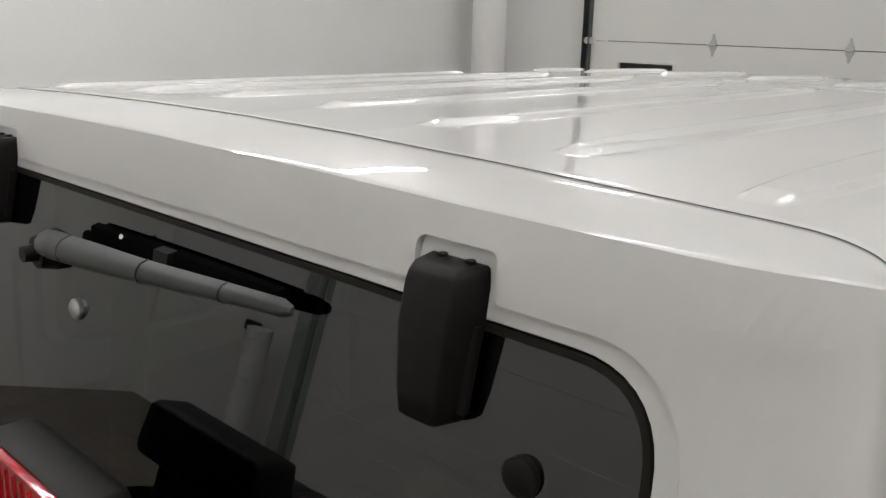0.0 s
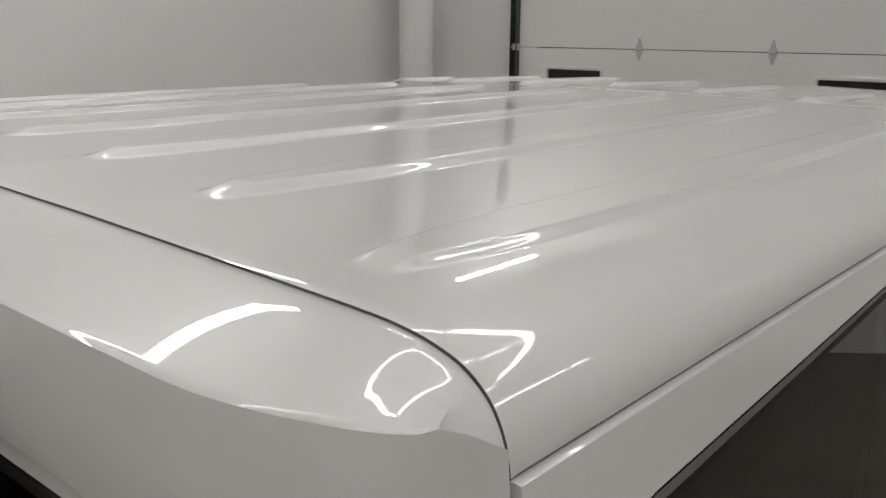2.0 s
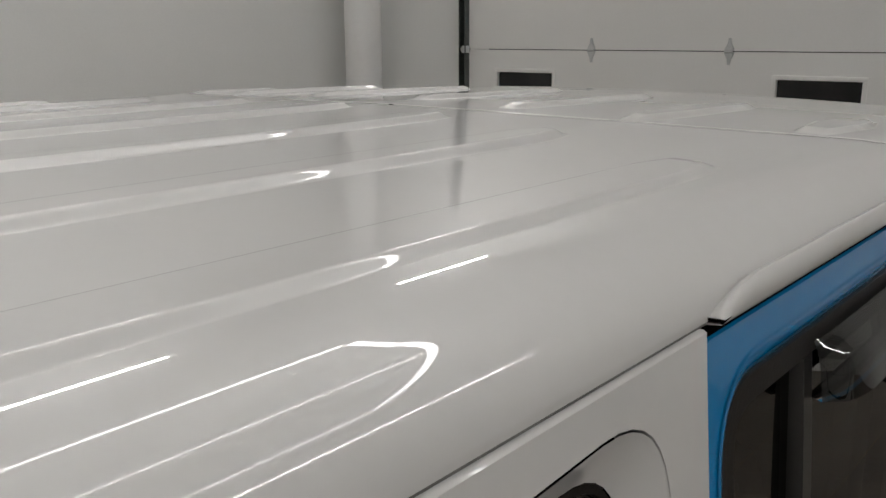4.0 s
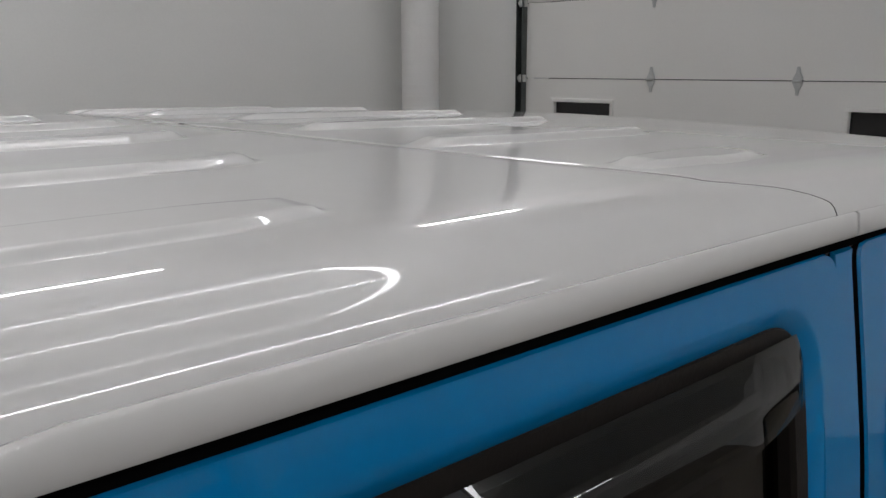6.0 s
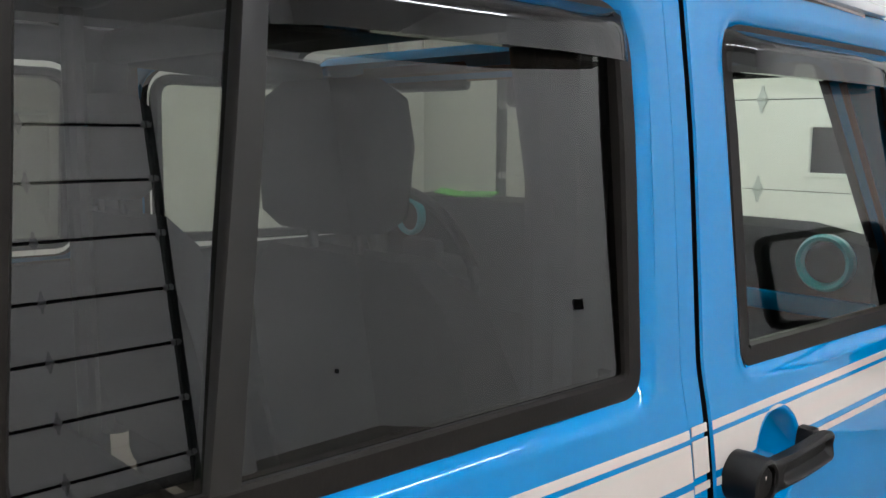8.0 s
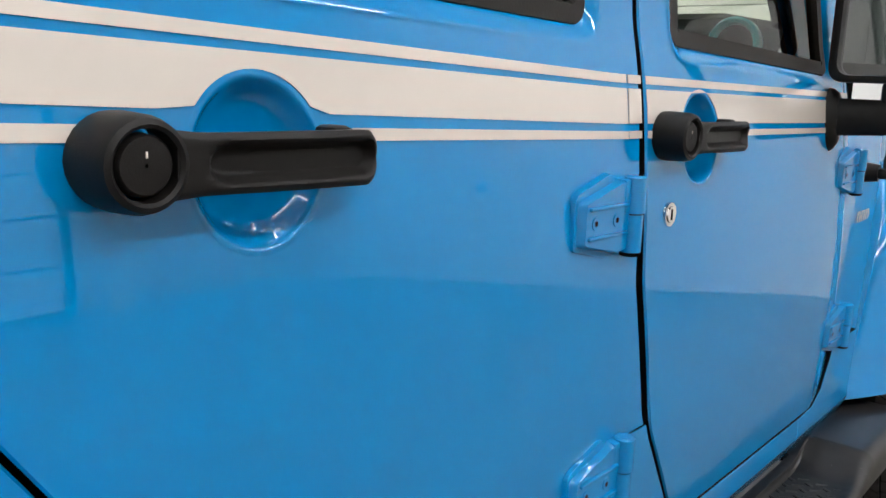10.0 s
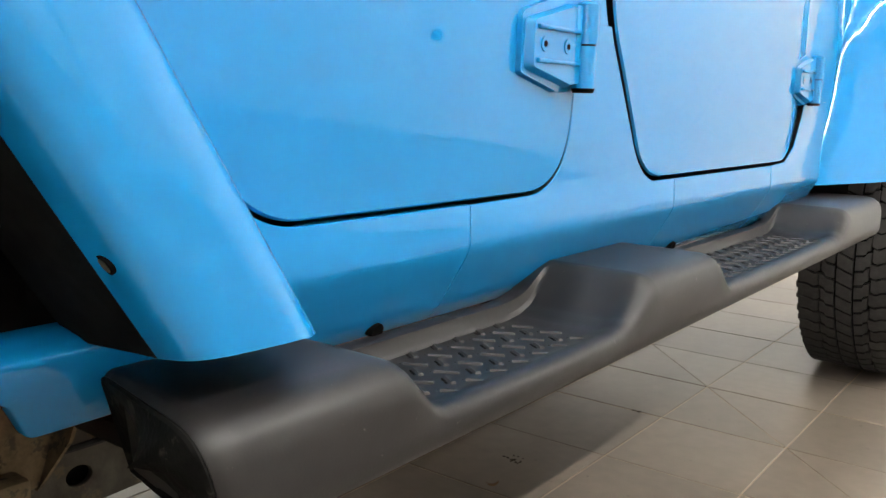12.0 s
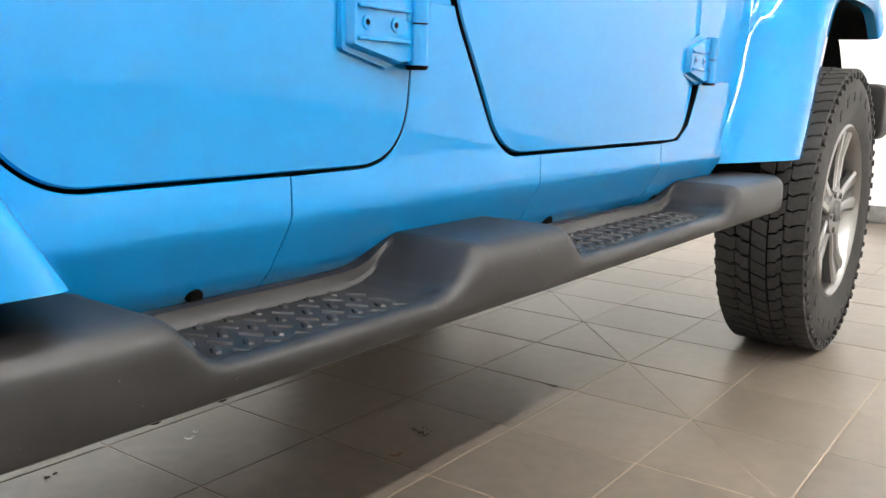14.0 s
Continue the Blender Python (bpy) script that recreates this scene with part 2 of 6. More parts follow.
def sheet(outline, place, holes=(), cuts_a=(), cuts_b=(), thick=0.03, edge=0.004, side=0):
    """A panel: an outline in (a, b) put on the surface place(a, b, depth), with rounded edges and thickness."""
    bm = filled(outline, holes)
    if edge:
        bmesh.ops.inset_region(bm, faces=bm.faces[:], thickness=edge * 0.55, depth=0, use_even_offset=False, use_boundary=True)
    rim = [v for v in bm.verts if v.is_boundary]
    inner = set()
    if edge:
        for v in rim:
            for e in v.link_edges:
                o = e.other_vert(v)
                if not o.is_boundary:
                    inner.add(o)
        for v in rim:
            v.co.z = -edge
        for v in inner:
            v.co.z = -edge * 0.18
    for axis, cuts in ((Vector((1, 0, 0)), cuts_a), (Vector((0, 1, 0)), cuts_b)):
        for c in cuts:
            bmesh.ops.bisect_plane(bm, geom=bm.verts[:] + bm.edges[:] + bm.faces[:], dist=1e-6, plane_co=axis * c, plane_no=axis)
    be = [e for e in bm.edges if e.is_boundary]
    ex = bmesh.ops.extrude_edge_only(bm, edges=be)
    for v in ex["geom"]:
        if isinstance(v, bmesh.types.BMVert):
            v.co.z = -thick
        elif isinstance(v, bmesh.types.BMFace):
            v.material_index = side
    for v in bm.verts:
        v.co = Vector(place(v.co.x, v.co.y, v.co.z))
    return bm


def frange(a, b, s):
    return [a + s * i for i in range(int((b - a) / s + 1.001))]



# ---- the bay: floor, walls, ceiling, lamps ----
XL, XR, YF, YR, HC = -5.43, 7.9, 6.1, -3.91, 4.3
FT = 0.02


def wall(name, lo, hi, label):
    bm = bmesh.new()
    box(bm, lo, hi)
    return tagged(part(name, bm, WALLP, None), label, "wall", kind="structure")


GX0, GX1, GTOP = -3.89, 1.0, 3.72
SY = 3.85
wall("wall_west", (XL - 0.2, YR - 0.2, 0), (XL, YF + 0.2, HC), "plain white painted side wall of the bay")
wall("wall_east", (XR, SY + 0.02, 0), (XR + 0.2, YF + 0.2, HC), "plain white painted wall beside a roller door")
wall("wall_east_rear", (XR, YR - 0.2, 0), (XR + 0.2, -1.07, HC), "plain white painted wall beside a roller door")
wall("wall_east_head", (XR, -1.07, GTOP), (XR + 0.2, SY + 0.02, HC), "white painted wall above a roller door")
wall("wall_north_left", (XL, YF, 0), (GX0 - 0.05, YF + 0.2, HC), "white painted wall beside the sectional door")
wall("wall_north_right", (GX1 + 0.05, YF, 0), (XR, YF + 0.2, HC), "white painted wall beside the sectional door")
wall("wall_north_head", (GX0 - 0.05, YF, GTOP), (GX1 + 0.05, YF + 0.2, HC), "white painted wall above the sectional door")
wall("wall_south_left", (XL, YR - 0.2, 0), (-3.42, YR, HC), "white painted rear wall beside a sectional door")
wall("wall_south_right", (1.95, YR - 0.2, 0), (XR, YR, HC), "white painted rear wall beside a sectional door")
wall("wall_south_head", (-3.42, YR - 0.2, GTOP), (1.95, YR, HC), "white painted rear wall above a sectional door")
bm = bmesh.new()
box(bm, (XL - 0.2, YR - 0.2, HC), (XR + 0.2, YF + 0.2, HC + 0.15))
tagged(part("ceiling", bm, CEILP, None), "white painted ceiling of the bay", "ceiling", kind="structure")


def hinge_leaf(bm, x, z, y):
    """A diamond-shaped zinc hinge across a joint."""
    for s in (-1, 1):
        pts = [(-0.038, 0.004), (0.038, 0.004), (0.034, 0.02), (0.0145, 0.056), (0.009, 0.092), (-0.009, 0.092), (-0.0145, 0.056), (-0.034, 0.02)]
        a = [bm.verts.new((x + p[0], y, z + s * p[1])) for p in pts]
        b = [bm.verts.new((x + p[0] * 0.9, y - 0.006, z + s * p[1])) for p in pts]
        bm.faces.new(a)
        bm.faces.new(b)
        for i in range(len(pts)):
            j = (i + 1) % len(pts)
            bm.faces.new((a[i], a[j], b[j], b[i]))
        cyl(bm, (x, y - 0.006, z + s * 0.055), (x, y - 0.012, z + s * 0.055), 0.006, n=8)
    cyl(bm, (x - 0.03, y - 0.012, z), (x + 0.03, y - 0.012, z), 0.011, n=12)


def sectional_door(name, label, width, hinges, windows, turn, at, ph=0.606, z0=0.019, gap=0.004, rails=None):
    """A sectional overhead door seen from inside: panels, hinges, tracks. Its left edge is at 0, it looks towards -y."""
    door = thing(name, label, "garage door", kind="structure")
    rows = int(3.66 / ph)
    for k in range(-1, rows):
        zb, zt = z0 + k * ph, z0 + (k + 1) * ph
        zb = max(zb, 0.02)
        if zt < 0.1:
            continue
        bm = bmesh.new()
        wins = [w for w in windows if k == 2]
        xs = [0.0]
        for a, b in wins:
            xs += [a, b]
        xs.append(width)
        wz0, wz1 = zb + 0.125, zt - 0.185
        segs = []
        if wins:
            segs.append((0, width, zb + 0.003, wz0))
            segs.append((0, width, wz1, zt - 0.003))
            for i in range(0, len(xs), 2):
                segs.append((xs[i], xs[i + 1], wz0, wz1))
        else:
            segs.append((0, width, zb + gap, zt - gap))
        for a, b, c, d in segs:
            box(bm, (a, 0, c), (b, 0.045, d), 0.0)
        for r in (0.22, 0.47, 0.74):
            zz = zb + (zt - zb) * r
            if not (wins and wz0 - 0.02 < zz < wz1 + 0.02):
                box(bm, (0.0, -0.0025, zz - 0.004), (width, 0.001, zz + 0.004))
        part("door_panel", bm, DOORP, door)
        for a, b in wins:
            bm = bmesh.new()
            for lo, hi in (((a - 0.03, -0.012, wz0 - 0.03), (b + 0.03, 0, wz0)), ((a - 0.03, -0.012, wz1), (b + 0.03, 0, wz1 + 0.03)), ((a - 0.03, -0.012, wz0), (a, 0, wz1)), ((b, -0.012, wz0), (b + 0.03, 0, wz1))):
                box(bm, lo, hi, 0.003, 1)
            for q in range(6):
                xx = a - 0.015 + (b - a + 0.03) * q / 5
                for zz in (wz0 - 0.015, wz1 + 0.015):
                    cyl(bm, (xx, -0.012, zz), (xx, -0.015, zz), 0.005, n=8)
            f = part("window_frame", bm, DOORP, door)
            bm = bmesh.new()
            box(bm, (a, 0.022, wz0), (b, 0.03, wz1))
            part("pane", bm, DARKPANE, f)
    bm = bmesh.new()
    box(bm, (0.0, -0.012, 0.0), (width, 0.05, 0.105), 0.01, 2)
    part("bottom_seal", bm, SEALER, door, "grey rubber bottom seal")
    # black sheet behind the wide gaps puts shade into the joints
    if gap > 0.01:
        bm = bmesh.new()
        box(bm, (0.01, 0.03, 0.02), (width - 0.01, 0.04, z0 + rows * ph - 0.02))
        part("weather_strip", bm, RUBBER, door, "black backing panel for the shade in the joints")
    for k in range(0, rows):
        for x in hinges:
            bm = bmesh.new()
            hinge_leaf(bm, x, z0 + k * ph, -0.004)
            part("hinge", bm, STEEL, door)
    for x, s in ((-0.035, 1), (width + 0.035, -1)):
        bm = bmesh.new()
        box(bm, (x - 0.035, -0.06, 0), (x - 0.03, 0.02, 3.66))
        box(bm, (x + 0.03, -0.06, 0), (x + 0.035, 0.02, 3.66))
        box(bm, (x - 0.03, 0.012, 0), (x + 0.03, 0.02, 3.66))
        part("track", bm, rails or TRACKM, door, "galvanised steel track")
        for k in range(0, rows):
            bm = bmesh.new()
            zz = z0 + k * ph
            box(bm, (x - 0.01, -0.05, zz - 0.03), (x + 0.06 * s + 0.01 * s, -0.035, zz + 0.03) if s > 0 else (x + 0.01, -0.035, zz + 0.03), 0.002, 1)
            cyl(bm, (x - 0.03, -0.03, zz), (x + 0.05, -0.03, zz), 0.009, n=10)
            cyl(bm, (x - 0.022, -0.03, zz), (x - 0.004, -0.03, zz), 0.022, n=14)
            part("roller", bm, STEEL, door)
    door.matrix_basis = Matrix.Translation(at) @ pose(0, 0, 0, 0, 0, turn)
    return door


DARKPANE = mottled("dark_night_pane", (0.006, 0.005, 0.005), rough=0.08, var=0.3)
TRACKG = mottled("grey_green_enamel", (0.42, 0.47, 0.45), rough=0.45, var=0.12, scale=4)
TRACKM = mottled("galvanised_track", (0.10, 0.11, 0.105), rough=0.45, metal=0.6, var=0.3, scale=10)
hx = [-2.667 - GX0, -1.555 - GX0, -0.443 - GX0, 0.669 - GX0]
sectional_door("sectional_door", "white sectional overhead door with zinc hinges and dark windows", GX1 - GX0, hx, [(0.312, 0.864), (2.68, 3.235), (4.2, 4.7)], 0, (GX0, 5.95, 0))
sectional_door("sectional_door", "closed white sectional overhead door at the rear of the bay", 5.24, [], [], 180, (1.93, YR + 0.07, 0), 0.606, 0.019, 0.001, TRACKG)
sectional_door("sectional_door", "closed white sectional overhead door in the side wall", 4.9, [1.1, 2.1, 3.1, 4.1], [], -90, (XR - 0.07, SY, 0), 0.505, 0.26, 0.016)


def wrapped_pipe(x, y, r, top, label):
    """A wrapped white pipe with shallow hoops."""
    bm = bmesh.new()
    prof = []
    z = 0.0
    while z < top:
        prof += [(r, z), (r, z + 0.085), (r + 0.0012, z + 0.09), (r + 0.0012, z + 0.098), (r, z + 0.103)]
        z += 0.105
    n = 28
    rings = [[(x + q * math.cos(2 * math.pi * i / n), y + q * math.sin(2 * math.pi * i / n), h) for i in range(n)] for q, h in prof]
    loft(bm, rings, True, True)
    return tagged(part("pipe", bm, PIPEP, None, angle=50), label, "pipe")


wrapped_pipe(-4.94, 5.7, 0.168, HC - 0.002, "thick white wrapped pipe in the corner of the bay")
bracket = thing("pipe_bracket", "small galvanised wall bracket holding a white pipe", "bracket")
bm = bmesh.new()
box(bm, (XL + 0.001, 5.67, 2.735), (XL + 0.012, 5.73, 2.825), 0.002, 1)
box(bm, (XL + 0.010, 5.69, 2.765), (-5.105, 5.71, 2.795), 0.003, 1)
part("arm", bm, STEEL, bracket)
bm = bmesh.new()
rings = [[(-4.94 + q * math.cos(2 * math.pi * i / 28), 5.7 + q * math.sin(2 * math.pi * i / 28), h) for i in range(28)] for q, h in ((0.168, 2.76), (0.173, 2.76), (0.173, 2.80), (0.168, 2.80))]
loft(bm, rings, True, False)
part("clamp", bm, PIPEP, bracket)
bm = bmesh.new()
box(bm, (-3.50, YR + 0.001, 0.0), (-3.37, YR + 0.15, 3.70), 0.008, 2)
tagged(part("trim", bm, TRACKG, None), "grey-green metal upright beside the rear door", "door trim", kind="structure")
wrapped_pipe(-3.78, YR + 0.2, 0.09, 0.86, "short white bollard pipe beside the rear door")
wrapped_pipe(XR - 0.4, 4.18, 0.13, 0.74, "short white bollard pipe beside the side door")
for (p, q) in (((XR - 0.03, 5.615, 0.655), (XR - 0.004, 5.655, 0.705)), ((4.86, YF - 0.03, 1.05), (4.96, YF - 0.004, 1.14)), ((-4.16, YR + 0.004, 0.86), (-4.02, YR + 0.05, 0.93))):
    bm = bmesh.new()
    box(bm, p, q, 0.004)
    tagged(part("wall_box", bm, BLACK, None), "small black switch box on a white wall", "switch")


def lamp_tube(a, b, w):
    bm = bmesh.new()
    a, b = Vector(a), Vector(b)
    d = (b - a).normalized()
    side = d.cross(Vector((0, 0, 1))).normalized()
    t = thing("strip_light", "long white LED strip light under the ceiling, two of the set added as fill", "lamp", "strip lights in the bay")
    loft(bm, [[p + side * w * c + Vector((0, 0, 0.03 * s)) for c, s in ((-1, 0), (-0.8, -0.7), (0.8, -0.7), (1, 0), (0.9, 0.4), (-0.9, 0.4))] for p in (a, b)])
    part("diffuser", bm, WIDE_TUBE if w > 0.03 else TUBE, t)
    bm = bmesh.new()
    h = Vector((0, 0, 0.03))
    loft(bm, [[p + side * (w + 0.004) * c + h + Vector((0, 0, 0.05 * s)) for c, s in ((-1, -0.3), (1, -0.3), (1, 1), (-1, 1))] for p in (a, b)])
    part("housing", bm, CEILP, t)
    return t


ZL = HC - 0.078
# last two strips are unseen additions that brighten the far and right walls
LAMPS = [((-0.9, -2.2), (-0.9, 2.45), 0.022), ((0.75, -2.2), (0.75, 2.45), 0.022), ((2.4, -2.2), (2.4, 2.45), 0.022), ((-0.85, 2.5), (2.35, 2.5), 0.022), ((-0.85, -2.25), (2.35, -2.25), 0.022), ((-3.3, -2.2), (-3.3, 2.6), 0.036), ((-3.3, 4.7), (-3.3, 5.8), 0.036), ((4.3, -2.2), (4.3, 5.4), 0.036)]
for a, b, w in LAMPS:
    lamp_tube((*a, ZL), (*b, ZL), w)

# ---- the car ----
car = thing("car", "bright blue four-door off-road car with white hardtop and white side stripes", "car")

# side surface: how far out the skin stands at a height
XK = [(0.45, 0.79), (0.525, 0.80), (0.585, 0.836), (0.63, 0.837), (0.70, 0.8408), (0.78, 0.8436), (0.86, 0.8437), (0.94, 0.8417), (1.0, 0.8396), (1.12, 0.834), (1.22, 0.826), (1.28, 0.818), (1.31, 0.812), (1.335, 0.806), (1.42, 0.799), (1.5, 0.792), (1.59, 0.784), (1.66, 0.775), (1.72, 0.7665), (1.79, 0.757), (1.9, 0.742)]
skin = smooth_table(XK, 0.03, 0.3, 2.0)


def swell(y, z):
    """The slight crown of the door skins."""
    return 0.0035 * math.sin(math.pi * min(1, max(0, (z - 0.62) / 0.68))) * (1 - 0.25 * math.cos(4.2 * (y - 0.7)))


def on_side(a, b, d):
    # the front door rolls in along its leading edge
    return (skin(b) + swell(a, b) - 0.7 * max(0, a - 1.90) ** 2 + d, a, b)


def arc_hole(cy, cz, r, n=32):
    return [(cy + r * 0.95 * math.cos(2 * math.pi * i / n), cz + r * math.sin(2 * math.pi * i / n)) for i in range(n)]


REAR_DOOR = rounded([(0.360, 1.782), (1.078, 1.782), (1.078, 0.80), (1.075, 0.634), (0.62, 0.634), (0.545, 0.735), (0.40, 0.948), (0.308, 1.085), (0.308, 1.30), (0.330, 1.53)], [0.012, 0.03, 0, 0.115, 0.1, 0.0, 0.0, 0.08, 0.1, 0.1], 14)
REAR_WIN = rounded([(0.358, 1.339), (1.006, 1.327), (1.016, 1.73), (0.396, 1.73)], [0.065, 0.03, 0.055, 0.06], 12)
FRONT_DOOR = rounded([(1.124, 1.782), (1.80, 1.782), (1.94, 1.40), (2.015, 1.30), (2.02, 0.80), (1.965, 0.634), (1.29, 0.634), (1.165, 0.82), (1.124, 1.02)], [0.02, 0.05, 0.03, 0.03, 0, 0.09, 0.12, 0.2, 0.14], 14)
FRONT_WIN = rounded([(1.228, 1.318), (1.878, 1.300), (1.755, 1.73), (1.21, 1.73)], [0.02, 0.02, 0.05, 0.055], 12)
ZC, = [frange(0.66, 1.24, 0.03) + frange(1.26, 1.36, 0.0125) + frange(1.39, 1.77, 0.03)]


def window_flange(win, parent):
    """The pressed edge round a window: the skin rolls inwards over 26 mm."""
    bm = bmesh.new()
    rings = []
    for e, d in ((0.026, 0.0004), (0.0235, 0.0004), (0.020, -0.0001), (0.0165, -0.0011), (0.013, -0.0026), (0.0095, -0.0046), (0.006, -0.0070), (0.003, -0.0095), (0.001, -0.0122), (0.0, -0.017)):
        rings.append([on_side(a, b, d) for a, b in scale_loop(win, -e)])
    loft(bm, rings, True, False)
    return part("window_flange", bm, BLUE, parent, angle=60)


def door_skin(name, outline, win, cy, parent, label):
    ys = [p[0] for p in outline]
    # material 1, the edge walls, is painted black as shade in the gaps
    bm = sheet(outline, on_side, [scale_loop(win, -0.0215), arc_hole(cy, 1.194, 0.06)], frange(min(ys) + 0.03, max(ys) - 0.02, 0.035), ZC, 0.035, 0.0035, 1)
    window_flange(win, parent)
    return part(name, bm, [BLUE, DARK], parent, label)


def recess(cy, parent):
    """The round dish behind a door handle."""
    bm = bmesh.new()
    n, rings = 48, []
    for r, d in ((1.10, -0.0002), (1.05, 0.0003), (1.02, 0.0), (0.985, -0.0016), (0.95, -0.0046), (0.91, -0.0085), (0.86, -0.0128), (0.79, -0.0172), (0.70, -0.0208), (0.58, -0.0236), (0.42, -0.0256), (0.22, -0.0268), (0.02, -0.0272)):
        ring = []
        for i in range(n):
            a = 2 * math.pi * i / n
            y, z = cy + 0.06 * 0.95 * r * math.cos(a), 1.194 + 0.06 * r * math.sin(a)
            ring.append(on_side(y, z, d))
        rings.append(ring)
    loft(bm, rings, True, False)
    return part("handle_recess", bm, BLUE, parent, angle=60)


def door_handle(cy, parent):
    """A black pull handle with a round lock button at its rear end."""
    bm = bmesh.new()
    X = skin(1.19)
    y0 = cy - 0.113
    # drum with thumb button
    n = 28
    prof = [(0.0305, 0.0), (0.031, 0.012), (0.03, 0.034), (0.028, 0.041), (0.0245, 0.043), (0.0222, 0.041), (0.0212, 0.032)]
    rings = [[(X + d, y0 + r * math.cos(2 * math.pi * i / n), 1.201 + r * math.sin(2 * math.pi * i / n)) for i in range(n)] for r, d in prof]
    loft(bm, rings, True, False)
    btn = [(0.0192, 0.030), (0.0188, 0.037), (0.017, 0.039), (0.001, 0.0395)]
    rings = [[(X + d, y0 + r * math.cos(2 * math.pi * i / n), 1.201 + r * math.sin(2 * math.pi * i / n)) for i in range(n)] for r, d in btn]
    loft(bm, rings, True, False)
    # grip: a bar with a long hollow in its face and rounded corners at its front end
    rings = []
    ya, yb, L = y0 + 0.020, y0 + 0.196, 0.176
    st = [i / 40 for i in range(38)] + [0.9375, 0.95, 0.9625, 0.975, 0.985, 0.993, 0.998, 1.0]
    for s in st:
        y = ya + L * s
        hh = 0.0195 + 0.0012 * s + 0.002 * max(0, 1 - s / 0.12)
        r = 0.013
        c = max(0, y - (yb - r))
        hh -= r - math.sqrt(max(0, r * r - c * c))
        out = 0.0405 + 0.003 * math.sin(math.pi * min(1, s * 1.1)) - 0.004 * max(0, (s - 0.94) / 0.06) ** 2
        zc = 1.200 - 0.0015 * s
        pr = []
        for q in range(21):
            v = -1 + q / 10
            z = v * (hh - 0.003)
            # inside distance to the hollow's long rounded outline
            a0, a1, hr = ya + 0.022, yb - 0.006, 0.0155
            dy = max(a0 + hr - y, 0, y - (a1 - hr * 0.5))
            dist = hr - math.hypot(dy, z)
            k = min(1, max(0, dist / 0.009))
            pr.append((out - 0.0125 * k * k * (3 - 2 * k) - 0.0012 * abs(v) ** 6, z))
        pr += [(out - 0.004, hh), (out - 0.014, hh * 0.98), (out - 0.022, hh * 0.8), (out - 0.025, 0), (out - 0.022, -hh * 0.8), (out - 0.014, -hh * 0.98), (out - 0.004, -hh)]
        rings.append([(X + a, y, zc + b) for a, b in pr])
    loft(bm, rings, True, True)
    # foot at the front end, reaching back to the skin
    yf = yb - 0.030
    box(bm, (X - 0.004, yf, 1.178), (X + 0.022, yf + 0.020, 1.221), 0.005, 2)
    box(bm, (X - 0.004, y0 + 0.01, 1.18), (X + 0.03, y0 + 0.05, 1.21), 0.006, 2)
    box(bm, (X + 0.0390, y0 - 0.0008, 1.2055), (X + 0.0398, y0 + 0.0008, 1.2095), 0, mi=1)
    return part("door_handle", bm, [BLACK, DECAL], parent, "black pull handle with a round button", angle=40)


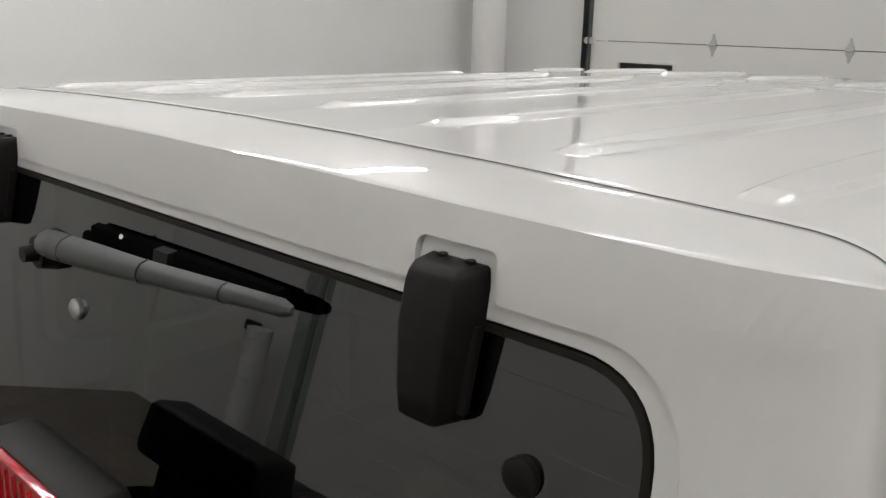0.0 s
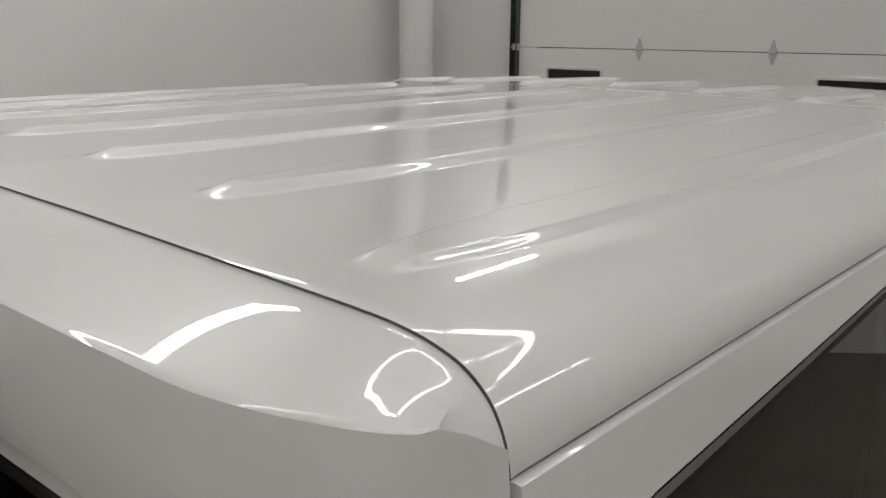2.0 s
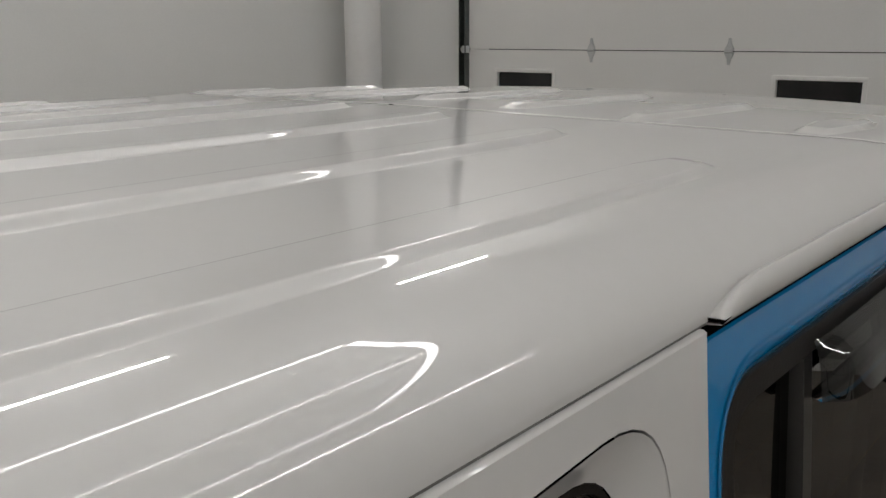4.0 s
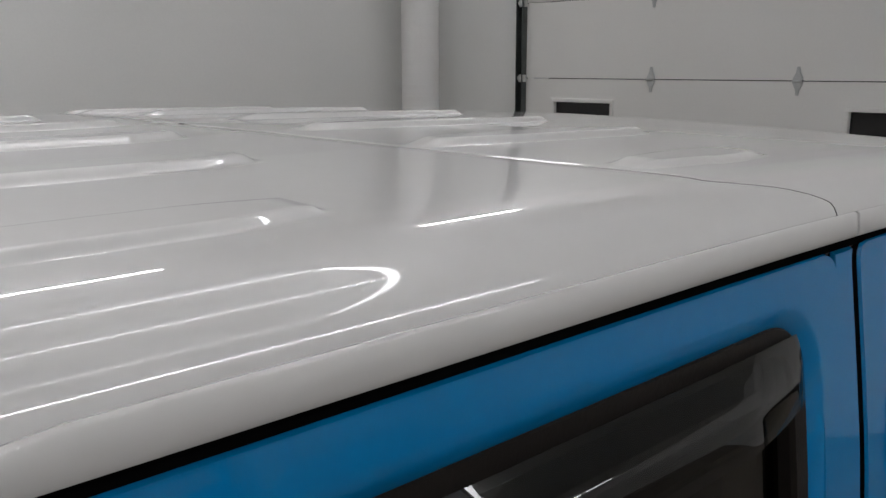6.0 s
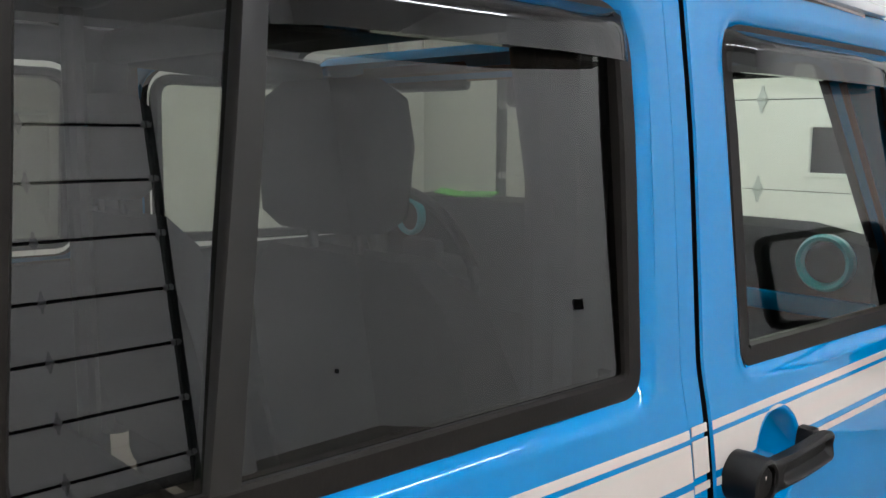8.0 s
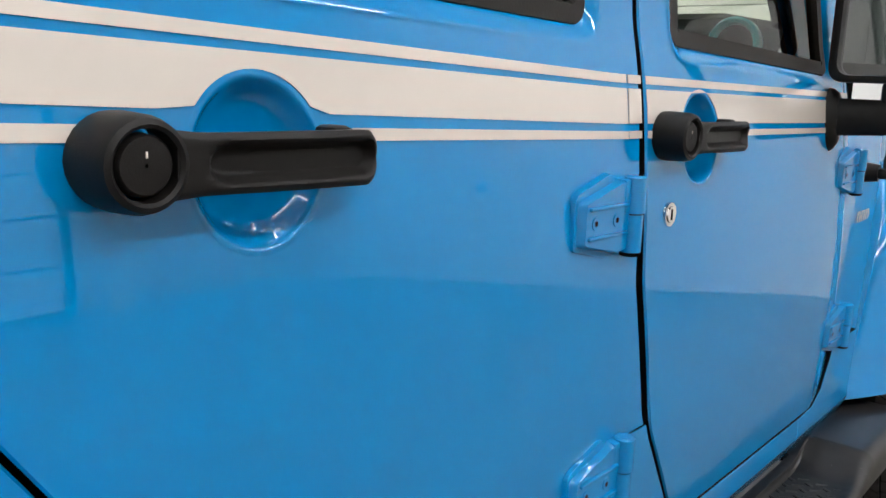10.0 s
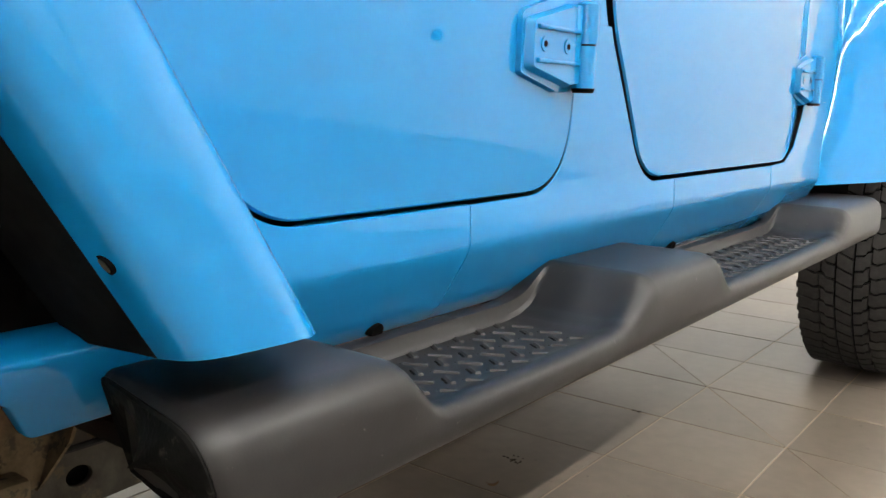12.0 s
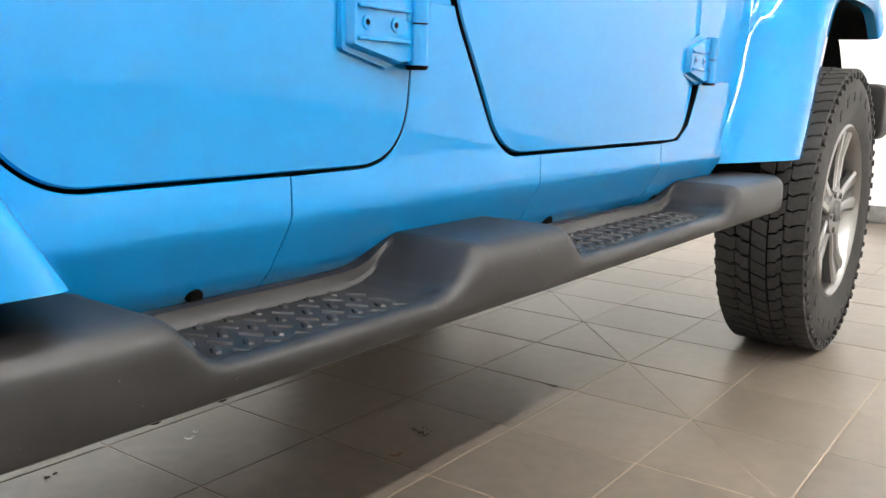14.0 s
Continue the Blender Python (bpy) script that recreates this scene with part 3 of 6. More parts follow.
def door_hinge(y, z, parent):
    """A cast hinge: backing plate, trapezoid leaf with two sunk bolts, two-part barrel. y: barrel axis, z: barrel foot."""
    X = skin(z + 0.05) + 0.0035 - (0.006 if y > 1.5 else 0)

    def slab(pts, d0, d1, shrink):
        bm = bmesh.new()
        cy = sum(p[0] for p in pts) / len(pts)
        cz = sum(p[1] for p in pts) / len(pts)
        rr = rounded(pts, 0.007, 3)
        lo = [(X + d0, y + a, z + b) for a, b in rr]
        mid = [(X + d1 - 0.003, y + cy + (a - cy) * (1 - shrink * 0.5), z + cz + (b - cz) * (1 - shrink * 0.5)) for a, b in rr]
        hi = [(X + d1, y + cy + (a - cy) * (1 - shrink), z + cz + (b - cz) * (1 - shrink)) for a, b in rr]
        loft(bm, [lo, mid, hi], True, True)
        return bm

    bm = slab([(-0.1185, 0.013), (-0.1185, 0.071), (-0.112, 0.077), (-0.046, 0.0965), (-0.034, 0.095), (-0.03, 0.0), (-0.045, -0.004)], -0.006, 0.0035, 0.03)
    part("hinge_plate", bm, BLUE, parent, angle=35)
    bm = slab([(-0.113, 0.018), (-0.113, 0.068), (-0.03, 0.0885), (-0.006, 0.0885), (-0.006, 0.004), (-0.03, 0.001)], 0.001, 0.0125, 0.09)
    # raised frame round the bolt field
    for lo, hi in (((0.010, -0.103, 0.0575), (0.0165, -0.016, 0.0625)), ((0.010, -0.103, 0.0245), (0.0165, -0.016, 0.0295))):
        rb = bmesh.new()
        box(rb, (X + lo[0], y + lo[1], z + lo[2]), (X + hi[0], y + hi[1], z + hi[2]), 0.002, 2)
        part("hinge_rib", rb, BLUE, parent)
    part("door_hinge", bm, BLUE, parent, angle=35)
    bm = bmesh.new()
    box(bm, (X - 0.01, y - 0.024, z + 0.0485), (X + 0.0135, y + 0.002, z + 0.0885), 0.003, 2)
    cyl(bm, (X + 0.012, y, z + 0.0485), (X + 0.012, y, z + 0.090), 0.0135, n=24)
    cyl(bm, (X + 0.012, y, z + 0.090), (X + 0.012, y, z + 0.0925), 0.0135, 0.0105, n=24)
    part("hinge_knuckle", bm, BLUE, parent, angle=35)
    for a in (-0.088, -0.041):
        bm = bmesh.new()
        cyl(bm, (X + 0.008, y + a, z + 0.0435), (X + 0.0138, y + a, z + 0.0435), 0.0085, 0.0075, n=20)
        cyl(bm, (X + 0.011, y + a, z + 0.0435), (X + 0.0142, y + a, z + 0.0435), 0.0036, n=6, mi=1)
        part("hinge_bolt", bm, [BLUE, DARK], parent, angle=35)
    bm = bmesh.new()
    cyl(bm, (X + 0.011, y, z + 0.002), (X + 0.011, y, z + 0.0465), 0.0130, n=24)
    # black disc puts shade into the gap between the barrel halves
    cyl(bm, (X + 0.011, y, z + 0.0465), (X + 0.011, y, z + 0.0485), 0.0115, n=16, mi=1)
    cyl(bm, (X + 0.011, y, z - 0.003), (X + 0.011, y, z + 0.002), 0.0115, 0.0135, n=20, mi=1)
    box(bm, (X - 0.012, y - 0.004, z + 0.006), (X + 0.01, y + 0.02, z + 0.0465), 0.003, 2)
    part("hinge_barrel", bm, [BLUE, DARK], parent, angle=35)


def ring_sheet(outer, inner, place, thick, edge, cuts_b=()):
    return sheet(outer, place, [inner], (), cuts_b, thick, edge)


def scale_loop(loop, d):
    """The loop moved inwards by d."""
    n = len(loop)
    out = []
    area = sum(loop[i - 1][0] * loop[i][1] - loop[i][0] * loop[i - 1][1] for i in range(n))
    s = 1 if area > 0 else -1
    for i in range(n):
        a, b, c = Vector(loop[i - 1]), Vector(loop[i]), Vector(loop[(i + 1) % n])
        t = (c - a)
        if t.length < 1e-9:
            out.append(tuple(b))
            continue
        t.normalize()
        out.append((b.x - s * t.y * d, b.y + s * t.x * d))
    return out


def window_set(win, parent, glass, seal_w, bar=None):
    zc = frange(1.35, 1.7, 0.05)
    inner = scale_loop(win, seal_w)
    bm = ring_sheet(scale_loop(win, -0.0055), inner, lambda a, b, d: (skin(b) - 0.006 + d, a, b), 0.02, 0.005, zc)
    seal = part("window_seal", bm, RUBBER, parent, "black rubber window seal")
    bm = filled(scale_loop(win, seal_w * 0.6), (), (), zc)
    for v in bm.verts:
        v.co = Vector((0.792 - 0.115 * (v.co.y - 1.326), v.co.x, v.co.y))
    g = part("window_glass", bm, glass, parent)
    g.visible_shadow = True
    if bar:
        bm = sheet([(bar[0], 1.345), (bar[1], 1.345), (bar[1] + 0.055, 1.712), (bar[0] + 0.059, 1.712)], lambda a, b, d: (skin(b) - 0.008 + d, a, b), (), (), zc, 0.02, 0.005)
        part("window_divider", bm, BARM, parent, "black vertical window divider bar")
    return g


def stripe(pts, parent, r=0.0, holes=()):
    bm = sheet(rounded(pts, r, 4) if r else pts, lambda a, b, d: on_side(a, b, d + 0.0006), holes, frange(0.33, 2.0, 0.05), (1.22, 1.24, 1.25, 1.26, 1.27, 1.28), 0.0006, 0)
    return part("stripe", bm, DECAL, parent, "white vinyl stripe")


def zs(y, z0, z1):
    """Stripes fall slightly towards the front."""
    f = (y - 0.308) / 0.742
    return z0 + (z1 - z0) * min(f, 1.0) - 0.006 * max(0, f - 1)


def band(y0, y1, top, bot, parent, cut=None):
    """A stripe from y0 to y1, cut round a handle dish when asked."""
    ys = [y0] + [q for q in frange(0.35, 2.0, 0.05) if y0 + 0.01 < q < y1 - 0.01] + [y1]
    if cut:
        cy, r = cut
        pts = [(y, zs(y, *top)) for y in ys]
        lower = []
        zb = zs(cy, *bot)
        for i in range(25):
            a = math.pi * i / 24
            yy, zz = cy + r * 0.97 * math.cos(a), 1.194 + r * math.sin(a)
            if zz > zs(yy, *bot):
                lower.append((yy, zz))
        e0, e1 = lower[-1][0], lower[0][0]
        low = [(y, zs(y, *bot)) for y in reversed(ys) if y > e1 + 0.004] + lower + [(y, zs(y, *bot)) for y in reversed(ys) if y < e0 - 0.004]
        pts += low
    else:
        pts = [(y, zs(y, *top)) for y in ys] + [(y, zs(y, *bot)) for y in reversed(ys)]
    return stripe(pts, parent)


T1, T0 = (1.295, 1.274), (1.285, 1.264)
W1, W0 = (1.278, 1.258), (1.236, 1.217)
L1, L0 = (1.225, 1.208), (1.214, 1.199)


def build_door(name, outline, win, cy, hy, y0, y1, glass, label, bar):
    d = thing(name, "", "")
    d.parent = car
    d["label"] = label
    door_skin("door_skin", outline, win, cy, d, "")
    recess(cy, d)
    door_handle(cy, d)
    for z in (1.066, 0.744):
        door_hinge(hy + (0.006 if z < 0.9 else 0), z, d)
    window_set(win, d, glass, 0.020, bar)
    band(y0, y1, T1, T0, d)
    band(y0, y1, W1, W0, d, (cy, 0.066))
    for a, b, s0, s1 in ((y0, cy - 0.128, 0, 0.008), (cy + 0.092, y1, -0.008, 0)):
        stripe([(a, zs(a, *L1)), (b + max(0, s1), zs(b, *L1)), (b, zs(b, *L0)), (a - min(0, s0), zs(a, *L0))], d)
    return d


rear_door = build_door("rear_door", REAR_DOOR, REAR_WIN, 0.53, 1.064, 0.312, 1.076, TINT, "blue rear door with privacy glass", (0.503, 0.531))
front_door = build_door("front_door", FRONT_DOOR, FRONT_WIN, 1.28, 2.04, 1.126, 2.0, CLEAR, "blue front door with clear glass", None)
# key lock
bm = bmesh.new()
X = skin(1.10) + 0.002
cyl(bm, (X - 0.004, 1.185, 1.10), (X + 0.004, 1.185, 1.10), 0.0165, 0.0155, n=28)
cyl(bm, (X + 0.003, 1.185, 1.10), (X + 0.0055, 1.185, 1.10), 0.0115, 0.0105, n=24)
box(bm, (X + 0.004, 1.1835, 1.093), (X + 0.0062, 1.1865, 1.107), 0, mi=1)
part("key_lock", bm, [CHROME, DARK], front_door, "chrome key lock")


def vent_visor(y0, y1, z0, z1, parent):
    """A smoked rain visor: it stands off the glass and dips at its rear end."""
    bm = bmesh.new()
    rings = []
    n = 30
    for k in range(n + 1):
        s = k / n
        y = y0 + (y1 - y0) * s
        e = math.sqrt(max(0.0, 1 - (1 - min(1, s / 0.17)) ** 2))
        e2 = min(1, (1 - s) / 0.30) ** 0.7
        ring = []
        for q in range(9):
            w = q / 8
            z = z1 + (z0 - z1) * w
            bulge = (0.004 + 0.026 * math.sin(min(1, w * 2.1) * math.pi / 2)) * (0.15 + 0.85 * e) * (0.18 + 0.82 * e2)
            ring.append((skin(z) - 0.004 + bulge, y, z))
        ring.append((skin(z0) - 0.012, y, z0 + 0.003))
        rings.append(ring)
    loft(bm, rings, False, False)
    ob = part("vent_visor", bm, VISOR, parent, "smoked acrylic rain visor", angle=60)
    ob.visible_shadow = False
    return ob


vent_visor(0.574, 1.0, 1.672, 1.724, rear_door)
vent_visor(1.205, 1.74, 1.672, 1.724, front_door)

# ---- tub: sills, pillars, quarters ----
body = thing("body", "", "")
body.parent = car
body["label"] = "blue painted steel body tub"
# pillar strip between the doors
rim_f = scale_loop(FRONT_DOOR, -0.0068)
RIM_B = sorted([p for p in rim_f if p[0] < 1.33 and p[1] < 1.77], key=lambda p: p[1])
# its edge walls carry the black gap shade too
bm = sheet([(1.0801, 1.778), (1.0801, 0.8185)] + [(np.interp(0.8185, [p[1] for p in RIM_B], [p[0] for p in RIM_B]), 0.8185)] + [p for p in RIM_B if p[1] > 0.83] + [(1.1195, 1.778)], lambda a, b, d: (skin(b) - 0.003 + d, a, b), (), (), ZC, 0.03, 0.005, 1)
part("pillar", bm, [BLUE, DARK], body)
# stripes on the pillar strip
for top, bot in ((T1, T0), (W1, W0), (L1, L0)):
    bm = sheet([(1.085, zs(1.085, *top)), (1.117, zs(1.117, *top)), (1.117, zs(1.117, *bot)), (1.085, zs(1.085, *bot))], lambda a, b, d: (skin(b) - 0.0015 + d, a, b), (), (), (), 0.001, 0)
    part("stripe", bm, DECAL, body)


def rocker(y0, y1, upper):
    """A length of sill: flat face under the doors, crease, then the turn under."""
    low = [(y1, 0.507), (y0, 0.507)] if y0 > 0.6 else [(y1, 0.507), (0.545, 0.507), (0.545, 0.60)]
    # forward lengths have their edge walls blacked for the gap shade
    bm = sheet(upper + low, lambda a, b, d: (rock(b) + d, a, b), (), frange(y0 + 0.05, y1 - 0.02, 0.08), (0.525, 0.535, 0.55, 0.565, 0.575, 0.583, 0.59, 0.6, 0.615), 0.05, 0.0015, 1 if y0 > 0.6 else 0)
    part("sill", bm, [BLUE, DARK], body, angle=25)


RK = [(0.45, 0.76), (0.512, 0.79), (0.522, 0.802), (0.58, 0.836), (0.590, 0.8395), (0.63, 0.8375), (0.70, 0.8408), (0.78, 0.8436), (0.86, 0.8441), (1.2, 0.84)]
rock = smooth_table(RK, 0.008, 0.4, 1.2)
# the tub follows the rear door's outline at an even gap
rim = scale_loop(REAR_DOOR, -0.0042)
RIM_SILL = sorted([p for p in rim if p[0] < 0.70 and p[1] < 0.70], key=lambda p: p[0])
RIM_QUARTER = sorted([p for p in rim if p[0] < 0.56 and 0.70 <= p[1] < 1.2], key=lambda p: -p[1])
rocker(0.52, 0.8927, RIM_SILL + [(0.8927, 0.6298)])
rocker(0.8940, 1.3987, [(0.8940, 0.6295), *sorted([p for p in scale_loop(REAR_DOOR, -0.003) if p[0] > 0.91 and p[1] < 0.81], key=lambda p: p[0] + p[1] * 0.01), (1.0808, 0.82), (np.interp(0.82, [p[1] for p in RIM_B], [p[0] for p in RIM_B]), 0.82), *[p for p in reversed(RIM_B) if p[1] < 0.81], (1.3987, 0.6295)])
rocker(1.4000, 1.855, [(1.4000, 0.6295), (1.855, 0.6295)])
rocker(1.8575, 2.2, [(1.8575, 0.6295), (1.94, 0.633), (1.985, 0.66), (2.015, 0.72), (2.025, 0.75), (2.2, 0.75)])
# rear quarter below the hardtop, with the wheel opening
QUARTER = [(0.302, 1.205)] + RIM_QUARTER + [(RIM_SILL[0][0] - 0.001, RIM_SILL[0][1] + 0.001), (0.53, 0.602), (0.478, 0.675), (0.397, 0.80), (0.335, 0.885), (0.23, 0.935), (-0.20, 0.935), (-0.36, 0.86), (-0.48, 0.66), (-0.50, 0.60), (-0.60, 0.58), (-0.62, 1.205)]
# edge walls blacked like the doors', as shade in the gap
bm = sheet(QUARTER, lambda a, b, d: (skin(b) - 0.002 + d, a, b), (), frange(-0.55, 0.55, 0.1), frange(0.65, 1.2, 0.1), 0.03, 0.004, 1)
part("quarter_panel", bm, [BLUE, DARK], body)
foot_x = smooth_table([(0.45, 0.77), (0.505, 0.788), (0.522, 0.799), (0.555, 0.820), (0.567, 0.826), (0.573, 0.822), (0.579, 0.803), (0.62, 0.68)], 0.006, 0.4, 0.7)
bm = sheet(rounded([(0.36, 0.579), (0.385, 0.558), (0.452, 0.538), (0.476, 0.503), (0.60, 0.505), (0.60, 0.579)], [0.01, 0.02, 0.02, 0.012, 0.01, 0.0], 5), lambda a, b, d: (foot_x(b) + d, a, b), (), frange(0.4, 0.58, 0.03), frange(0.51, 0.576, 0.004), 0.012, 0.002)
part("arch_foot", bm, BLUE, body, angle=50)
# dark inner shell: jambs, wheel houses, floor
bm = bmesh.new()
box(bm, (-0.70, 0.50, 0.55), (0.745, 2.1, 0.63), 0.01)
box(bm, (0.60, -0.42, 0.45), (0.72, 0.42, 1.0), 0.03)
box(bm, (-0.72, -0.42, 0.45), (-0.60, 0.42, 1.0), 0.03)
box(bm, (-0.72, -0.60, 0.62), (0.72, -0.42, 0.70), 0.01)
part("floor_pan", bm, TRIM, body)
# near-black blocks behind the door gaps, put there as their shade
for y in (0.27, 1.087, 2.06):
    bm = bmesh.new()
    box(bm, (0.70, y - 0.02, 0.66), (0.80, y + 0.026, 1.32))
    part("door_jamb", bm, DARK, body, "door jamb block, blacked to put shade in the door gaps")
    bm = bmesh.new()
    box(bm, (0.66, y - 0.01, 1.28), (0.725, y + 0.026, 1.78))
    part("door_jamb", bm, DARK, body, "door jamb block, blacked to put shade in the door gaps")
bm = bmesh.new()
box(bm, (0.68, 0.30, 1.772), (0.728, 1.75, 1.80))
part("door_jamb", bm, DARK, body, "door jamb block, blacked to put shade in the door gaps")
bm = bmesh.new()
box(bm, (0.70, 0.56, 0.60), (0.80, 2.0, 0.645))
part("door_jamb", bm, DARK, body, "door jamb block, blacked to put shade in the door gaps")


# ---- hardtop ----
top = thing("hardtop", "", "")
top.parent = car
top["label"] = "glossy white ribbed hardtop"
ROOFK = [(0.0, 1.867), (0.2, 1.8655), (0.4, 1.861), (0.55, 1.856), (0.66, 1.8521), (0.688, 1.8505), (0.710, 1.8473), (0.732, 1.8405), (0.748, 1.828), (0.7565, 1.811), (0.7585, 1.795)]


def roof_xz(n=150):
    """Points across half the roof, denser on the shoulder."""
    k = np.array(ROOFK)
    d = np.concatenate([[0], np.cumsum(np.hypot(*np.diff(k, axis=0).T))])
    s = np.linspace(0, d[-1], 3000)
    x, z = np.interp(s, d, k[:, 0]), np.interp(s, d, k[:, 1])
    w = 60
    ker = np.hanning(2 * w + 1)
    ker /= ker.sum()
    xe = np.concatenate([-x[1:w + 1][::-1], x, x[-1] + (x[-1] - x[-w - 1:-1][::-1])])
    ze = np.concatenate([z[1:w + 1][::-1], z, 2 * z[-1] - z[-w - 1:-1][::-1]])
    xs, zs_ = np.convolve(xe, ker, "valid"), np.convolve(ze, ker, "valid")
    pick = np.linspace(0, d[-1], n)
    return np.interp(pick, s, xs), np.interp(pick, s, zs_)


RX, RZ = roof_xz()
RX = np.concatenate([-RX[:0:-1], RX])
RZ = np.concatenate([RZ[:0:-1], RZ])
# a finer row of points for the ribbed sheets, dense across each rib
EXTRA = [-0.012 + 0.212 * k + 0.0016 * q for k in range(-3, 4) for q in range(-26, 27)]
FX = np.array(sorted([x for i, x in enumerate(RX) if abs(x) > 0.66 or i % 3 == 0] + EXTRA))
FX = FX[np.concatenate([[True], np.diff(FX) > 4e-4])]
FZ = np.interp(FX, RX, RZ)


def roof_drop(y):
    return -0.018 * max(0, (y - 0.9) / 0.75) ** 1.6


def ribs_at(x, y, spans):
    h = 0.0
    for k in range(-3, 4):
        xc = -0.012 + 0.212 * k
        y0, y1, w = spans(k)
        if abs(x - xc) > 0.06 or y < y0 - 0.02 or y > y1 + 0.02:
            continue
        e = min(1.0, max(0.0, (y - y0) / 0.16), ) if y < (y0 + y1) / 2 else min(1.0, max(0.0, (y1 - y) / 0.07))
        hw = w * (0.45 + 0.55 * math.sqrt(max(0, min(1, e))))
        t = (hw - abs(x - xc)) / (0.013 if abs(k) == 3 else 0.019)
        t = min(1, max(0, t))
        t = t * t * (3 - 2 * t)
        u = min(1, max(0, e / 0.26))
        h = max(h, (0.0056 if abs(k) == 3 else 0.0072) * t * u * u * (3 - 2 * u))
    return h


def seam_y(x):
    a = abs(x)
    return 0.85 + 0.10 * (min(a, 0.7) / 0.7) ** 2 + (0.128 * min(1, (a - 0.7) / 0.05) ** 1.3 if a > 0.7 else 0)


def roof_sheet(y_lo, y_hi, fine, spans, depth=0.02):
    bm = bmesh.new()
    rows = []
    steps, w = [0.0], 0.0
    lo0, hi0 = y_lo(0), y_hi(0)
    while w < 1:
        yy = lo0 + (hi0 - lo0) * w
        w += (0.0045 if any(p < yy < q for p, q in fine) else 0.014) / (hi0 - lo0)
        steps.append(min(1.0, w))
    for w in steps:
        row = []
        for x, z in zip(FX, FZ):
            a, b = y_lo(x), y_hi(x)
            y = a + (b - a) * w
            e = 0.0008 * (max(0, 1 - (y - a) / 0.006) ** 2 + max(0, 1 - (b - y) / 0.006) ** 2)
            row.append(bm.verts.new((x, y, z + roof_drop(y) + ribs_at(x, y, spans) - e)))
        rows.append(row)
    for a, b in zip(rows, rows[1:]):
        for i in range(len(a) - 1):
            bm.faces.new((a[i], a[i + 1], b[i + 1], b[i]))
    be = [e for e in bm.edges if e.is_boundary]
    ex = bmesh.ops.extrude_edge_only(bm, edges=be)
    for v in ex["geom"]:
        if isinstance(v, bmesh.types.BMVert):
            v.co.z -= depth
            v.co.x *= 0.985
        elif isinstance(v, bmesh.types.BMFace):
            c = v.calc_center_median()
            v.material_index = 1 if abs(c.x) > 0.6 or c.y < -0.3 else 0
    return bm


def rear_spans(k):
    a = abs(k)
    return (-0.335, -0.352, -0.378, -0.418)[a], (0.785, 0.76, 0.715, 0.63)[a], 0.037


def front_spans(k):
    a = abs(k)
    return (0.935, 0.90, 0.885, 0.94)[a], (1.37, 1.34, 1.28, 1.16)[a], 0.038


bm = roof_sheet(lambda x: -0.4590, lambda x: seam_y(x) - 0.0011, ((-0.46, -0.22), (0.54, 0.81)), rear_spans)
part("roof_shell", bm, [WHITE, SEALER], top, angle=40)
bm = roof_sheet(lambda x: seam_y(x) + 0.0011, lambda x: 1.66 - 0.02 * (abs(x) / 0.75) ** 2, ((0.85, 1.06), (1.12, 1.39)), front_spans)
part("front_roof_panel", bm, [WHITE, SEALER], top, angle=40)
# seam filler, black latch marks along the panel joint
bm = bmesh.new()
vs = [[bm.verts.new((x * 0.98, seam_y(x) + d, z - 0.012 + roof_drop(seam_y(x)))) for x, z in zip(RX[::6], RZ[::6])] for d in (-0.02, 0.02)]
for i in range(len(vs[0]) - 1):
    bm.faces.new((vs[0][i], vs[0][i + 1], vs[1][i + 1], vs[1][i]))
part("seam_strip", bm, SEALER, top)
bm = bmesh.new()
vs = [[bm.verts.new((x * 0.985, -0.459 + d, z - 0.012)) for x, z in zip(RX[::6], RZ[::6])] for d in (-0.02, 0.02)]
for i in range(len(vs[0]) - 1):
    bm.faces.new((vs[0][i], vs[0][i + 1], vs[1][i + 1], vs[1][i]))
part("seam_strip", bm, SEALER, top)
for x in (0.02,):
    bm = bmesh.new()
    y = seam_y(x)
    box(bm, (x - 0.005, y - 0.003, 1.863 - 0.006), (x + 0.005, y + 0.003, 1.867), 0.0015, 1)
    part("latch_tab", bm, BLACK, top)

FLAT, CA, CB, CL = 0.65, 0.107, 0.054, 0.1305


def wrap(u, z, d):
    """The rear wall: flat across the back, round at the corner, then forward along the side. u: length along the plan."""
    s, a = (1 if u >= 0 else -1), abs(u)
    w = min(1, max(0, (z - 1.795) / 0.05))
    y0 = -0.566 - 0.05 * (1.84 - z) - 0.12 * max(0, 1.775 - z) + 0.009 * w * w * (3 - 2 * w)
    out = 0.10 * max(0, 1.795 - z) + 0.0012
    if a < FLAT:
        return (s * a, y0 - d, z)
    q = (a - FLAT) / CL * math.pi / 2
    if q < math.pi / 2:
        return (s * (FLAT + (CA + d + out) * math.sin(q)), y0 + CB - (CB + d) * math.cos(q), z)
    return (s * (FLAT + CA + d + out), y0 + CB + (a - FLAT - CL) / 0.05 * (-0.4603 - y0 - CB), z)


# rear cap: a strip from the joint to a crisp rear edge, with boxy corners
EDGE = [(0.0, 1.847), (0.25, 1.8455), (0.45, 1.8425), (0.62, 1.8415), (0.69, 1.8415), (0.727, 1.8405), (0.746, 1.838), (0.757, 1.835)]


def edge_z(x):
    return float(np.interp(abs(x), [p[0] for p in EDGE], [p[1] for p in EDGE]))


